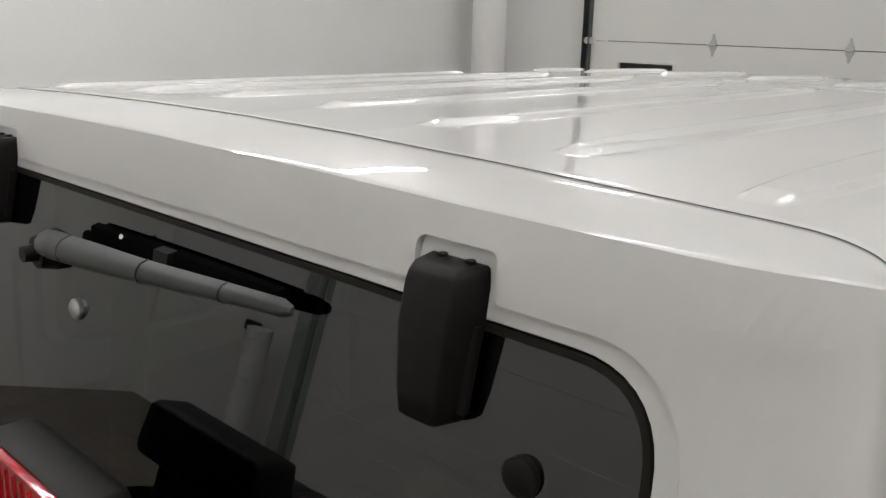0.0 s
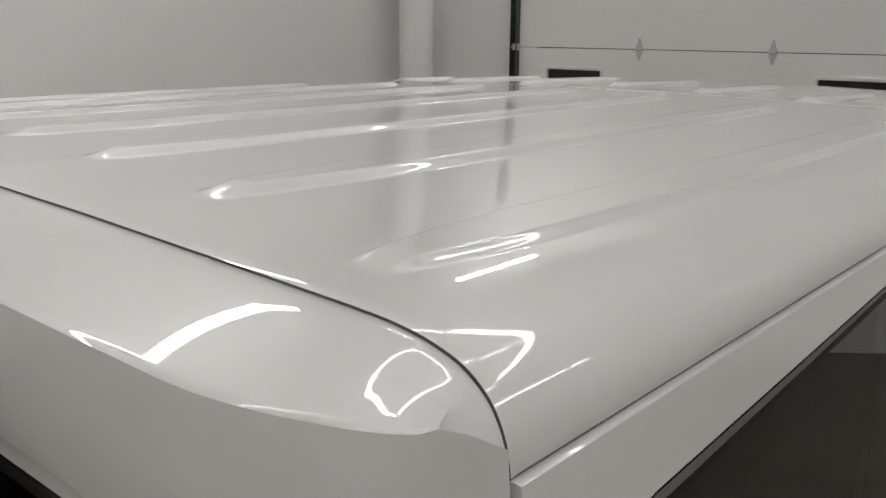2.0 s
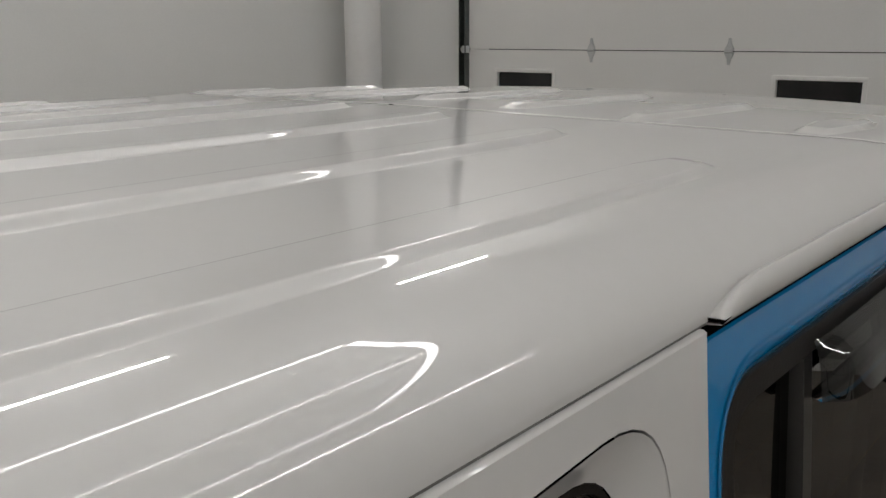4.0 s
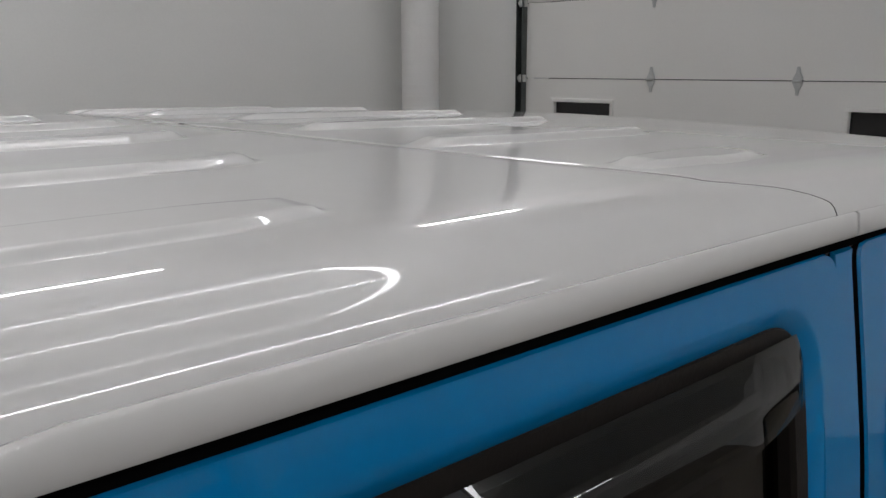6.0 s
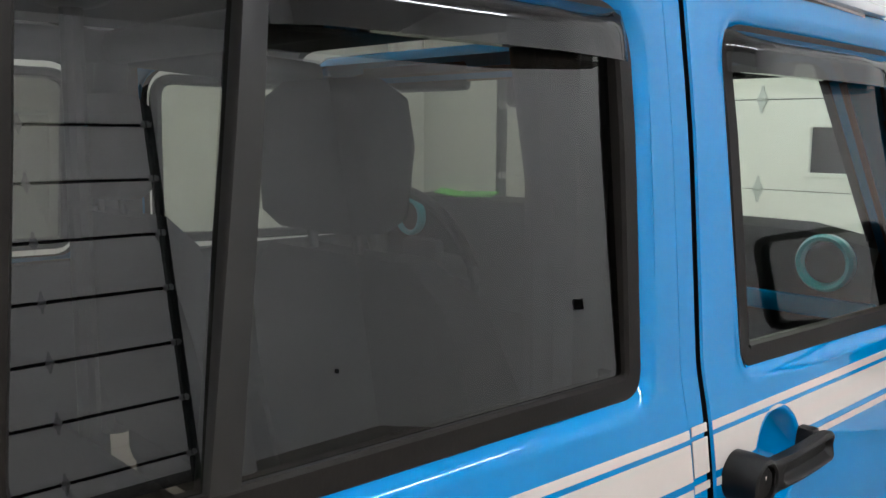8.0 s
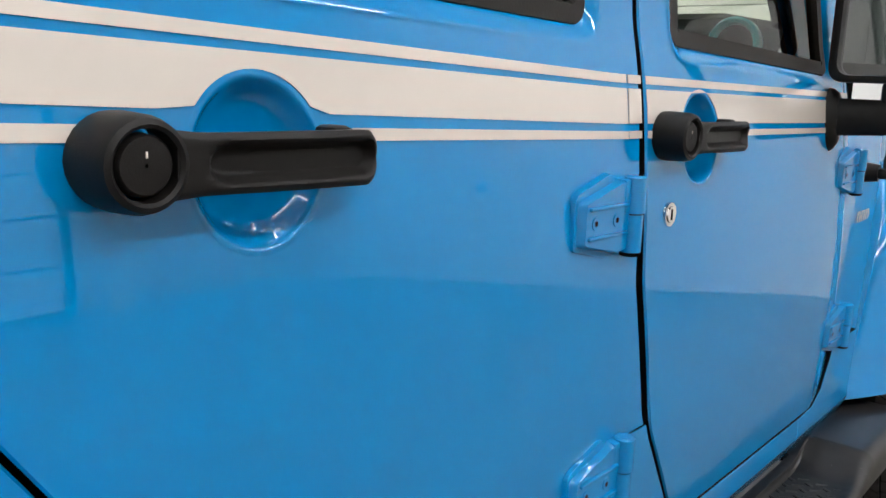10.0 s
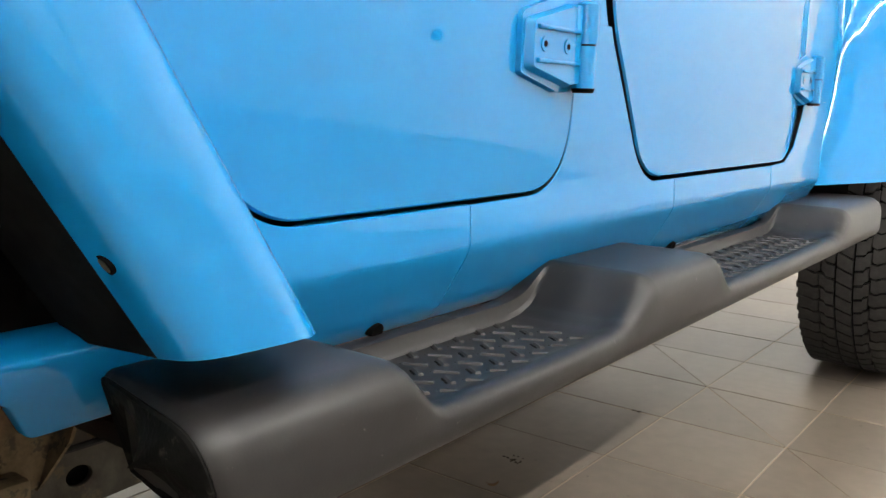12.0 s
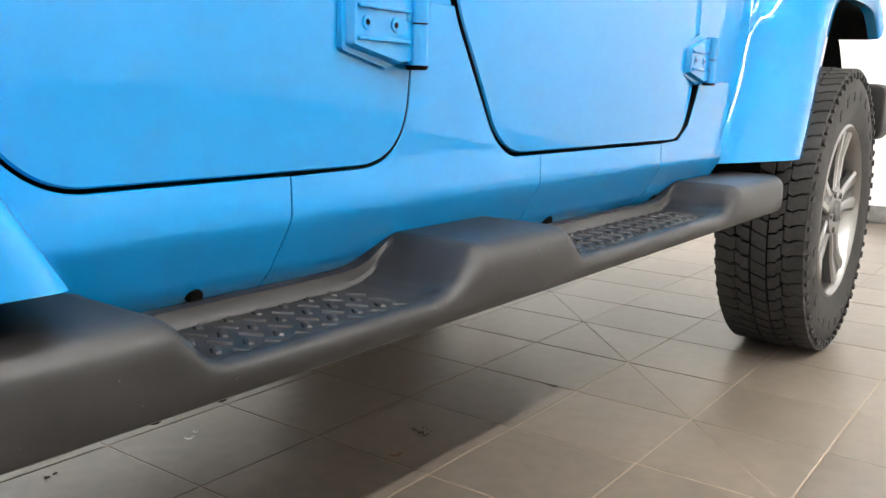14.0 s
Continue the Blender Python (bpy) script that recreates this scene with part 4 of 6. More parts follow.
def edge_point(x):
    """The rear edge at a distance x from the middle."""
    a = min(abs(x), FLAT + CA)
    u = a if a < FLAT else FLAT + CL * math.asin(min(1, (a - FLAT) / CA)) / (math.pi / 2)
    return Vector(wrap(u if x >= 0 else -u, edge_z(x), 0))


bm = bmesh.new()
rows = []
XS = 0.741
ZS = float(np.interp(XS, RX[len(RX) // 2:], RZ[len(RZ) // 2:]))
SX = [i for i in range(len(RX)) if abs(RX[i]) <= 0.7584]
ends = []
for i in SX:
    x, z = float(RX[i]), float(RZ[i])
    s = 1 if x >= 0 else -1
    if abs(x) <= XS:
        ex_ = x * 0.757 / XS
        ends.append(tuple(edge_point(ex_)))
    else:
        zz = 1.835 - (1.835 - 1.8012) * (ZS - z) / (ZS - float(RZ[-1]))
        ends.append((s * (0.757 + 0.0008 * min(1, (ZS - z) / 0.02)), wrap(FLAT + CL, zz, 0)[1], zz))
for t in [0, 0.01, 0.1, 0.2, 0.3, 0.4, 0.5, 0.6, 0.7, 0.8, 0.88, 0.94, 0.975, 1.0]:
    row = []
    for i, e in zip(SX, ends):
        x, z = float(RX[i]), float(RZ[i])
        f = 0.5 * t + 0.5 * t * t
        zz = z + (e[2] - z) * f - (0.0018 if t == 0 else 0.0011 if t < 0.05 else 0.0003 if t < 0.15 else 0) - (0.0012 if t == 1 else 0)
        row.append(bm.verts.new((x + (e[0] - x) * (t * t), -0.4605 + (e[1] + 0.4605) * t, zz)))
    rows.append(row)
for a, b in zip(rows, rows[1:]):
    for i in range(len(a) - 1):
        bm.faces.new((a[i], a[i + 1], b[i + 1], b[i]))
be = [e for e in bm.edges if e.is_boundary]
ex = bmesh.ops.extrude_edge_only(bm, edges=be)
for v in ex["geom"]:
    if isinstance(v, bmesh.types.BMVert):
        v.co.z -= 0.006
        v.co.y += 0.003
        v.co.x *= 0.995
    elif isinstance(v, bmesh.types.BMFace) and v.calc_center_median().y > -0.468:
        v.material_index = 1
part("rear_cap", bm, [WHITE, SEALER], top, angle=40)
U1 = FLAT + CL + 0.05
uc = [FLAT + CL * q / 8 for q in range(0, 9)]
GLASS = rounded([(-0.652, 1.28), (0.652, 1.28), (0.645, 1.757), (-0.645, 1.757)], [0.05, 0.05, 0.075, 0.075], 9)
NP = [(0.499, 1.774), (0.497, 1.8135), (0.411, 1.8135), (0.409, 1.774)]
bev = rounded([(-0.669, 1.262), (0.669, 1.262), (0.662, 1.774)] + NP + [(-a, b) for a, b in reversed(NP)] + [(-0.662, 1.774)], [0.06, 0.06, 0.09, 0.004, 0.011, 0.011, 0.004, 0.004, 0.011, 0.011, 0.004, 0.09], 9)
crest = []
for q in range(9):
    a = q / 8 * math.pi / 2
    crest.append((FLAT + CL * q / 8, edge_z(min(0.757, FLAT + CA * math.sin(a))) - 0.001))
crest = [(q * 0.05, edge_z(q * 0.05) - 0.001) for q in range(13)] + crest
UP = FLAT + CL
outer = [(-U1, 1.205), (U1, 1.205), (U1, 1.808), (UP + 0.025, 1.823), (UP + 0.001, 1.833)] + crest[:0:-1] + [(-a, b) for a, b in crest] + [(-UP - 0.001, 1.833), (-UP - 0.025, 1.823), (-U1, 1.808)]
bm = sheet(outer, wrap, [bev], [-c for c in uc] + uc + frange(-0.6, 0.6, 0.2), frange(1.25, 1.8, 0.05), 0.03, 0.0)
part("rear_wall", bm, WHITE, top, angle=40)
bm = sheet(bev, lambda a, b, d: wrap(a, b, d - 0.005), [scale_loop(GLASS, -0.001)], (), (), 0.02, 0.003)
part("glass_surround", bm, WHITE, top)
bm = sheet(GLASS, lambda a, b, d: wrap(a, b, d - 0.006), [scale_loop(GLASS, 0.008)], (), (), 0.012, 0.002)
part("glass_seal", bm, RUBBER, top)

# side wall behind the rear door, with the quarter window
def on_quarter(a, b, d):
    return (skin(b) + 0.006 + d, a, b)


QW = rounded([(-0.385, 1.33), (0.250, 1.33), (0.258, 1.744), (-0.375, 1.714)], [0.06, 0.06, 0.055, 0.06], 8)
QB = rounded([(-0.415, 1.31), (0.275, 1.31), (0.292, 1.768), (-0.405, 1.738)], [0.07, 0.07, 0.065, 0.07], 8)
bm = sheet([(-0.4575, 1.205), (0.300, 1.205), (0.302, 1.3), (0.324, 1.53), (0.354, 1.792), (-0.4575, 1.792)], on_quarter, [QB], (), frange(1.25, 1.75, 0.1), 0.03, 0.003)
side_wall = part("side_wall", bm, WHITE, top, angle=40)
bm = bmesh.new()
lo = [bm.verts.new(on_quarter(a, b, -0.0006)) for a, b in QB]
hi = [bm.verts.new(on_quarter(a, b, -0.016)) for a, b in QW]
for i in range(len(QB)):
    j = (i + 1) % len(QB)
    bm.faces.new((lo[i], lo[j], hi[j], hi[i]))
surround = part("quarter_surround", bm, WHITE, top, angle=60)
bm = sheet(QW, lambda a, b, d: on_quarter(a, b, d - 0.016), [scale_loop(QW, 0.007)], (), (), 0.01, 0.002)
qseal = part("quarter_seal", bm, RUBBER, top)
bm = filled(scale_loop(QW, 0.004))
for v in bm.verts:
    v.co = Vector(on_quarter(v.co.x, v.co.y, -0.020))
qglass = part("quarter_glass", bm, TINT, top, "dark privacy glass")
# groove under the roof edge
bm = bmesh.new()
loft(bm, [[(0.735, y, 1.800), (0.754, y, 1.7975), (0.7545, y, 1.7915), (0.735, y, 1.789)] for y in (-0.459, 0.33)])
groove = part("side_groove", bm, DARK, top)


# rain gutter lip over the doors
def lip(y0, y1, ramp):
    bm = bmesh.new()
    rings = []
    ys = [y0, y0 + 0.012, y0 + 0.03, y0 + 0.06] + frange(y0 + 0.12, y1 - 0.05, 0.12) + [y1]
    for y in ys:
        f = min(1, (y - y0) / 0.04) if ramp else 1
        f = f ** 0.6
        h = 1.797 + 0.020 * f + roof_drop(y)
        b = 1.7925 + roof_drop(y) * 0.6
        rings.append([(0.735, y, b + 0.004), (0.757, y, b), (0.768, y, b + 0.002), (0.770, y, b + 0.006), (0.7685, y, h - 0.002), (0.7665, y, h), (0.7625, y, h - 0.001), (0.7585, y, h - 0.009 * f - 0.001), (0.735, y, h - 0.004)])
    loft(bm, rings, True, True)
    return part("rain_gutter", bm, WHITE, top, angle=50)


g1 = lip(0.362, 1.086, True)
g2 = lip(1.091, 1.70, False)
bm = bmesh.new()
loft(bm, [[(0.72, y, 1.7945 + roof_drop(y) * 0.6), (0.757, y, 1.7945 + roof_drop(y) * 0.6), (0.756, y, 1.782 + roof_drop(y) * 0.5), (0.72, y, 1.780)] for y in (0.34, 0.9, 1.2, 1.72)])
g3 = part("gutter_seal", bm, DARK, top)
for o in (side_wall, surround, qseal, qglass, groove, g1, g2, g3):
    mirrored(o)

# rear glass with its hinges, wiper and studs
glass = thing("rear_glass", "", "")
glass.parent = car
glass["label"] = "dark tinted lift-up rear glass"
bm = filled(scale_loop(GLASS, 0.004), (), (), ())
for v in bm.verts:
    v.co = Vector(wrap(v.co.x, v.co.y, -0.007))
rg = part("glass_pane", bm, DARKTINT, glass)


def glass_hinge(s):
    """A black moulded hinge cover in a shallow pocket. s: +1 or -1, the side."""
    bm = bmesh.new()
    xc = 0.455 * s
    secs = [(1.8005, 0.023, 0.030, 0.022), (1.799, 0.0245, 0.0325, 0.0275), (1.793, 0.0255, 0.0335, 0.033), (1.785, 0.026, 0.034, 0.036), (1.75, 0.026, 0.0335, 0.039), (1.70, 0.022, 0.0295, 0.035), (1.679, 0.0195, 0.027, 0.031), (1.675, 0.017, 0.024, 0.026)]
    rings = []
    for z, w0, w1, dep in secs:
        base = wrap(xc, z, 0)[1]
        pr = rounded([(-w1, 0.0), (w1, 0.0), (w0, -dep), (-w0, -dep)], [0.001, 0.001, 0.006, 0.006], 4)
        rings.append([(xc + a, base + 0.006 + b, z) for a, b in pr])
    loft(bm, rings, True, True)
    ob = part("hinge_cover", bm, BLACK, glass, "black hinge cover", angle=50)
    # slimmer inner leg
    bm = bmesh.new()
    rings = []
    for z, w in ((1.755, 0.008), (1.72, 0.007), (1.685, 0.005)):
        base = wrap(xc, z, 0)[1]
        rings.append([(xc + 0.030 + a * 0.6, base + b, z) for a, b in ((-w, 0.002), (w, 0.002), (w, -0.005), (-w, -0.006))])
    loft(bm, rings)
    part("hinge_leg", bm, BLACK, glass)
    for q in (-0.014, 0.016):
        bm = bmesh.new()
        yy = wrap(xc, 1.818, 0)[1]
        cyl(bm, (xc + q, yy - 0.004, 1.797), (xc + q, yy - 0.004, 1.8030), 0.0048, 0.0042, n=10)
        part("hinge_bolt", bm, RUBBER, glass)


glass_hinge(1)
glass_hinge(-1)


def on_glass(u, z, d):
    return Vector(wrap(u, z, d))


# wiper
wip = thing("wiper", "", "")
wip.parent = car
wip["label"] = "grey rear wiper arm with black blade"
bm = bmesh.new()
cyl(bm, on_glass(-0.280, 1.664, -0.012), on_glass(-0.280, 1.664, 0.018), 0.030, 0.022, n=24)
cyl(bm, on_glass(-0.280, 1.664, 0.018), on_glass(-0.280, 1.664, 0.036), 0.013, 0.011, n=16)
part("pivot", bm, BLACK, wip)
bm = bmesh.new()
rings = []
for s, w, h, lift in ((0, 0.014, 0.006, 0.040), (0.02, 0.021, 0.012, 0.044), (0.10, 0.023, 0.014, 0.048), (0.30, 0.021, 0.013, 0.050), (0.50, 0.017, 0.010, 0.046), (0.55, 0.016, 0.010, 0.044), (0.80, 0.013, 0.008, 0.034), (0.97, 0.011, 0.006, 0.028), (1.0, 0.006, 0.003, 0.027)):
    u = -0.257 + 0.535 * s
    zc = 1.684 + 0.0345 * s
    pr = [(-1, -0.6), (-0.75, 0.5), (-0.3, 1), (0.3, 1), (0.75, 0.5), (1, -0.6)]
    rings.append([on_glass(u, zc + 0.82 * w * a, 0.58 * lift + 0.8 * h * b) for a, b in pr])
loft(bm, rings, True, True)
part("arm", bm, GREYARM, wip, angle=50)
for s, w, h, lift in ((0.16, 0.0235, 0.0142, 0.0485), (0.52, 0.0182, 0.0112, 0.0452), (0.80, 0.0138, 0.0088, 0.034)):
    bm = bmesh.new()
    rings = []
    for q in (-0.0012, 0.0012):
        rings.append([on_glass(-0.257 + 0.535 * s + q, 1.684 + 0.0345 * s + 0.82 * w * a, 0.58 * lift + 0.8 * h * b) for a, b in ((-1, -0.6), (-0.75, 0.5), (-0.3, 1), (0.3, 1), (0.75, 0.5), (1, -0.6))])
    loft(bm, rings, True, True)
    part("arm_joint", bm, RUBBER, wip)
bm = bmesh.new()
cyl(bm, on_glass(-0.058, 1.7215, 0.006), on_glass(-0.054, 1.7265, 0.016), 0.0035, 0.003, n=12)
part("spray_nozzle", bm, CHROME, wip, "small bright spray nozzle")
bm = bmesh.new()
loft(bm, [[on_glass(u, 1.7165 + a, b) for a, b in ((-0.012, 0.004), (-0.010, 0.016), (0.010, 0.016), (0.012, 0.004))] for u in (0.022, 0.052)], True, True)
part("blade_clip", bm, BLACK, wip)
bm = bmesh.new()
rings = []
for s in range(13):
    u = -0.145 + 0.39 * s / 12
    zc = 1.7125 + 0.0105 * s / 12
    k = 1 - 0.45 * (s / 12) ** 2
    rings.append([on_glass(u, zc + a * k, b) for a, b in ((-0.004, -0.0105), (-0.013, 0.000), (-0.010, 0.009), (0.010, 0.009), (0.013, 0.000), (0.004, -0.0105))])
loft(bm, rings)
part("blade", bm, DARK, wip, "black wiper blade")


def stud(u, z, r, mat):
    bm = bmesh.new()
    a, b, c = on_glass(u, z, -0.010), on_glass(u, z, -0.002), on_glass(u, z, 0.002)
    cyl(bm, a, b, r, r, n=24)
    cyl(bm, b, c, r, r * 0.7, n=24)
    part("glass_stud", bm, mat, glass, angle=50)


stud(-0.192, 1.6025, 0.0145, STEEL)
stud(0.544, 1.6535, 0.0165, BLACK)
stud(-0.544, 1.6535, 0.0165, BLACK)


# ---- flares ----
LINER = mottled("wheel_house_liner", (0.007, 0.007, 0.007), rough=0.85, var=0.5, scale=30, spec=0.06)
def flare(path, name="wheel_flare"):
    """A broad painted flare swept along a path of (y, z, ny, nz); n points away from the wheel."""
    bm = bmesh.new()
    rings = []
    for y, z, ny, nz, w in path:
        pr = [(0.80, 0.070), (0.846, 0.066), (0.875, 0.060), (0.915, 0.050), (0.930, 0.043), (0.9375, 0.033), (0.9395, 0.015), (0.939, -0.008), (0.938, -0.020), (0.9355, -0.0295), (0.931, -0.0358), (0.924, -0.0392), (0.906, -0.0418), (0.88, -0.0410), (0.80, -0.040)]
        rings.append([(x, y + ny * n * w, z + nz * n * w) for x, n in pr])
    loft(bm, rings, True, True)
    bm.faces.ensure_lookup_table()
    for k in range(len(rings) - 1):
        for i in (12, 13, 14):
            bm.faces[k * 15 + i].material_index = 1
    # the lower end is cut level
    for zc in (0.582,):
        r = bmesh.ops.bisect_plane(bm, geom=bm.verts[:] + bm.edges[:] + bm.faces[:], dist=1e-6, plane_co=(0.94, 0.5, zc), plane_no=(0.10, -0.03, -1), clear_outer=True)
        bmesh.ops.contextual_create(bm, geom=[g for g in r["geom_cut"] if isinstance(g, bmesh.types.BMEdge) and g.verts[0].co.y > 0])
        bmesh.ops.contextual_create(bm, geom=[g for g in r["geom_cut"] if isinstance(g, bmesh.types.BMEdge) and g.verts[0].co.y < 0 and g.is_valid])
    return part(name, bm, [BLUE, LINER], body, "broad blue wheel flare", angle=45)


def sweep(pts, sub=5):
    """Softens a path of (y, z) and adds outward normals."""
    p = [Vector(q) for q in pts]
    out = []
    for i in range(len(p) - 1):
        a, b, c, d = p[max(i - 1, 0)], p[i], p[i + 1], p[min(i + 2, len(p) - 1)]
        for k in range(sub):
            t = k / sub
            out.append(0.5 * ((2 * b) + (c - a) * t + (2 * a - 5 * b + 4 * c - d) * t * t + (3 * b - a - 3 * c + d) * t ** 3))
    out.append(p[-1])
    res = []
    for i, q in enumerate(out):
        d = (out[min(i + 1, len(out) - 1)] - out[max(i - 1, 0)]).normalized()
        n = Vector((d.y, -d.x))
        res.append((q.x, q.y, n.x, n.y, 1.0))
    return res


rear_path = sweep([(0.6147, 0.465), (0.553, 0.560), (0.478, 0.675), (0.397, 0.80), (0.335, 0.885), (0.23, 0.935), (0.05, 0.945), (-0.20, 0.935), (-0.36, 0.86), (-0.48, 0.66), (-0.56, 0.49)])
if rear_path[0][2] < 0:
    rear_path = [(y, z, -a, -b, w) for y, z, a, b, w in rear_path]
fr = flare(rear_path)
mirrored(fr)
bm = bmesh.new()
HN = Vector((-0.12, -0.838, -0.546)).normalized()
HC0 = Vector((0.9175, 0.4535, 0.6395))
cyl(bm, HC0 - HN * 0.004, HC0 + HN * 0.0010, 0.0068, 0.0064, n=24)
cyl(bm, HC0, HC0 + HN * 0.0014, 0.0048, 0.0044, n=20, mi=1)
part("flare_bolt", bm, [DARK, FRAME], body, "dusty black push-in fastener")
front_path = sweep([(2.40, 0.43), (2.47, 0.575), (2.53, 0.70), (2.59, 0.84), (2.66, 0.96), (2.78, 1.02), (2.95, 1.03), (3.2, 1.02), (3.34, 0.94)])
if front_path[0][2] > 0:
    front_path = [(y, z, -a, -b, w) for y, z, a, b, w in front_path]
bm = bmesh.new()
rings = []
for i, (y, z, ny, nz, w) in enumerate(front_path):
    pr = [(0.76, 0.21), (0.80, 0.215), (0.835, 0.19), (0.87, 0.145), (0.905, 0.095), (0.922, 0.07), (0.934, 0.045), (0.938, 0.03), (0.938, 0.0), (0.936, -0.03), (0.928, -0.04), (0.90, -0.042), (0.76, -0.04)]
    f = 1.0 + 0.07 * ((14 - i) / 9) ** 2 if i < 14 else max(0.35, 1 - (i - 14) * 0.04)
    rings.append([(x, y + ny * n * (f if n > 0 else 1), z + nz * n * (f if n > 0 else 1)) for x, n in pr])
loft(bm, rings, True, True)
bm.faces.ensure_lookup_table()
for k in range(len(rings) - 1):
    for i in (11, 12):
        bm.faces[k * 13 + i].material_index = 1
r = bmesh.ops.bisect_plane(bm, geom=bm.verts[:] + bm.edges[:] + bm.faces[:], dist=1e-6, plane_co=(0.94, 0, 0.577), plane_no=(0.05, 0, -1), clear_outer=True)
bmesh.ops.contextual_create(bm, geom=[g for g in r["geom_cut"] if isinstance(g, bmesh.types.BMEdge)])
ff = part("wheel_flare", bm, [BLUE, LINER], body, "broad blue wheel flare", angle=45)
mirrored(ff)

# ---- front fenders, cowl, bonnet, windscreen ----
FENDER = rounded([(2.028, 0.60), (2.40, 0.60), (2.46, 0.80), (2.60, 1.03), (3.45, 1.03), (3.45, 1.12), (2.06, 1.235), (2.028, 1.235)], [0, 0.02, 0.05, 0.05, 0.02, 0.03, 0.02, 0.0], 5)


def on_fender(a, b, d):
    t = max(0, a - 2.06)
    return (min(skin(b), 0.841) - 0.012 - 0.02 * t - 0.05 * t * t + d, a, b)


bm = sheet(FENDER, on_fender, (), frange(2.1, 3.4, 0.1), frange(0.65, 1.2, 0.07), 0.03, 0.005)
mirrored(part("fender", bm, BLUE, body))
bm = bmesh.new()
rings = []
for y, w, z, ed in ((2.06, 0.79, 1.285, 0.05), (2.30, 0.77, 1.28, 0.05), (2.7, 0.735, 1.262, 0.05), (3.1, 0.69, 1.235, 0.05), (3.40, 0.655, 1.205, 0.05), (3.45, 0.64, 1.175, 0.03)):
    pr = [(-w, z - ed - 0.05), (-w * 0.985, z - 0.045), (-w * 0.94, z - 0.018), (-w * 0.7, z), (-w * 0.3, z + 0.014), (0, z + 0.016), (w * 0.3, z + 0.014), (w * 0.7, z), (w * 0.94, z - 0.018), (w * 0.985, z - 0.045), (w, z - ed - 0.05)]
    rings.append([(a, y, b) for a, b in pr])
loft(bm, rings, False, False)
ex = bmesh.ops.extrude_edge_only(bm, edges=[e for e in bm.edges if e.is_boundary])
for v in ex["geom"]:
    if isinstance(v, bmesh.types.BMVert):
        v.co.z -= 0.03
part("bonnet", bm, BLUE, body, "blue bonnet with raised centre")
for x in (-0.55, 0.0, 0.55):
    bm = bmesh.new()
    box(bm, (x - 0.05, 2.30, 1.283), (x + 0.05, 2.325, 1.292), 0.003)
    tube(bm, [(x - 0.04, 2.31, 1.288), (x - 0.035, 2.31, 1.31), (x + 0.035, 2.31, 1.31), (x + 0.04, 2.31, 1.288)], 0.005, 8)
    part("footman_loop", bm, BLACK, body)
bm = bmesh.new()
box(bm, (-0.62, 3.42, 0.62), (0.62, 3.50, 1.19), 0.03, 3)
for k in range(7):
    x = -0.27 + 0.09 * k
    box(bm, (x - 0.022, 3.495, 0.82), (x + 0.022, 3.506, 1.10), 0.01, 2, mi=1)
for s in (-1, 1):
    cyl(bm, (s * 0.43, 3.49, 0.97), (s * 0.43, 3.52, 0.97), 0.105, 0.10, n=28, mi=2)
part("grille", bm, [BLUE, DARK, CHROME], body)
bm = bmesh.new()
box(bm, (-0.93, 3.52, 0.585), (0.93, 3.70, 0.775), 0.035, 3)
part("front_bumper", bm, BLACK, body, "black front bumper")
bm = bmesh.new()
box(bm, (-0.78, 2.05, 0.45), (0.78, 2.16, 1.2), 0.01)
box(bm, (-0.60, 2.16, 0.55), (0.60, 3.42, 1.10), 0.02)
part("bulkhead", bm, DARK, body)


def screen_pt(a, b, d):
    """Windscreen plane: a across, b up the slope from 0 to 1."""
    return (a * (1 - 0.055 * b), 2.085 - 0.37 * b + d * 0.75, 1.285 + 0.52 * b + d * 0.6)


wo = rounded([(-0.79, -0.05), (0.79, -0.05), (0.79, 1.0), (-0.79, 1.0)], 0.04, 4)
wi = rounded([(-0.70, 0.10), (0.70, 0.10), (0.70, 0.9), (-0.70, 0.9)], 0.05, 4)
bm = sheet(wo, lambda a, b, d: screen_pt(a, b, d), [wi], (), (), 0.05, 0.006)
part("windscreen_frame", bm, BLUE, body)
bm = filled(scale_loop(wi, -0.008))
for v in bm.verts:
    v.co = Vector(screen_pt(v.co.x, v.co.y, -0.02))
wsg = part("windscreen_glass", bm, CLEAR, body)
bm = sheet(scale_loop(wi, -0.004), lambda a, b, d: screen_pt(a, b, d + 0.002), [scale_loop(wi, 0.03)], (), (), 0.03, 0.003)
part("windscreen_seal", bm, RUBBER, body)
# black A-pillar seal between windscreen frame and front door
bm = bmesh.new()
loft(bm, [[(skin(z) - 0.055, y - 0.02, z), (skin(z) - 0.006, y - 0.02, z), (skin(z) - 0.004, y + 0.025, z), (skin(z) - 0.055, y + 0.03, z)] for y, z in ((2.005, 1.30), (1.955, 1.40), (1.90, 1.52), (1.835, 1.70), (1.81, 1.775))])
part("pillar_seal", bm, RUBBER, body)

# door mirror
mir = thing("door_mirror", "", "")
mir.parent = car
mir["label"] = "black door mirror on a round foot"
bm = bmesh.new()
rings = []
for d, s in ((0.0, 1.0), (0.008, 0.98), (0.018, 0.86), (0.024, 0.66)):
    rings.append([(skin(1.24) - 0.002 + d, 1.86 + 0.028 * s * math.cos(2 * math.pi * i / 24), 1.215 + 0.06 * s * math.sin(2 * math.pi * i / 24)) for i in range(24)])
loft(bm, rings, True, True)
rings = []
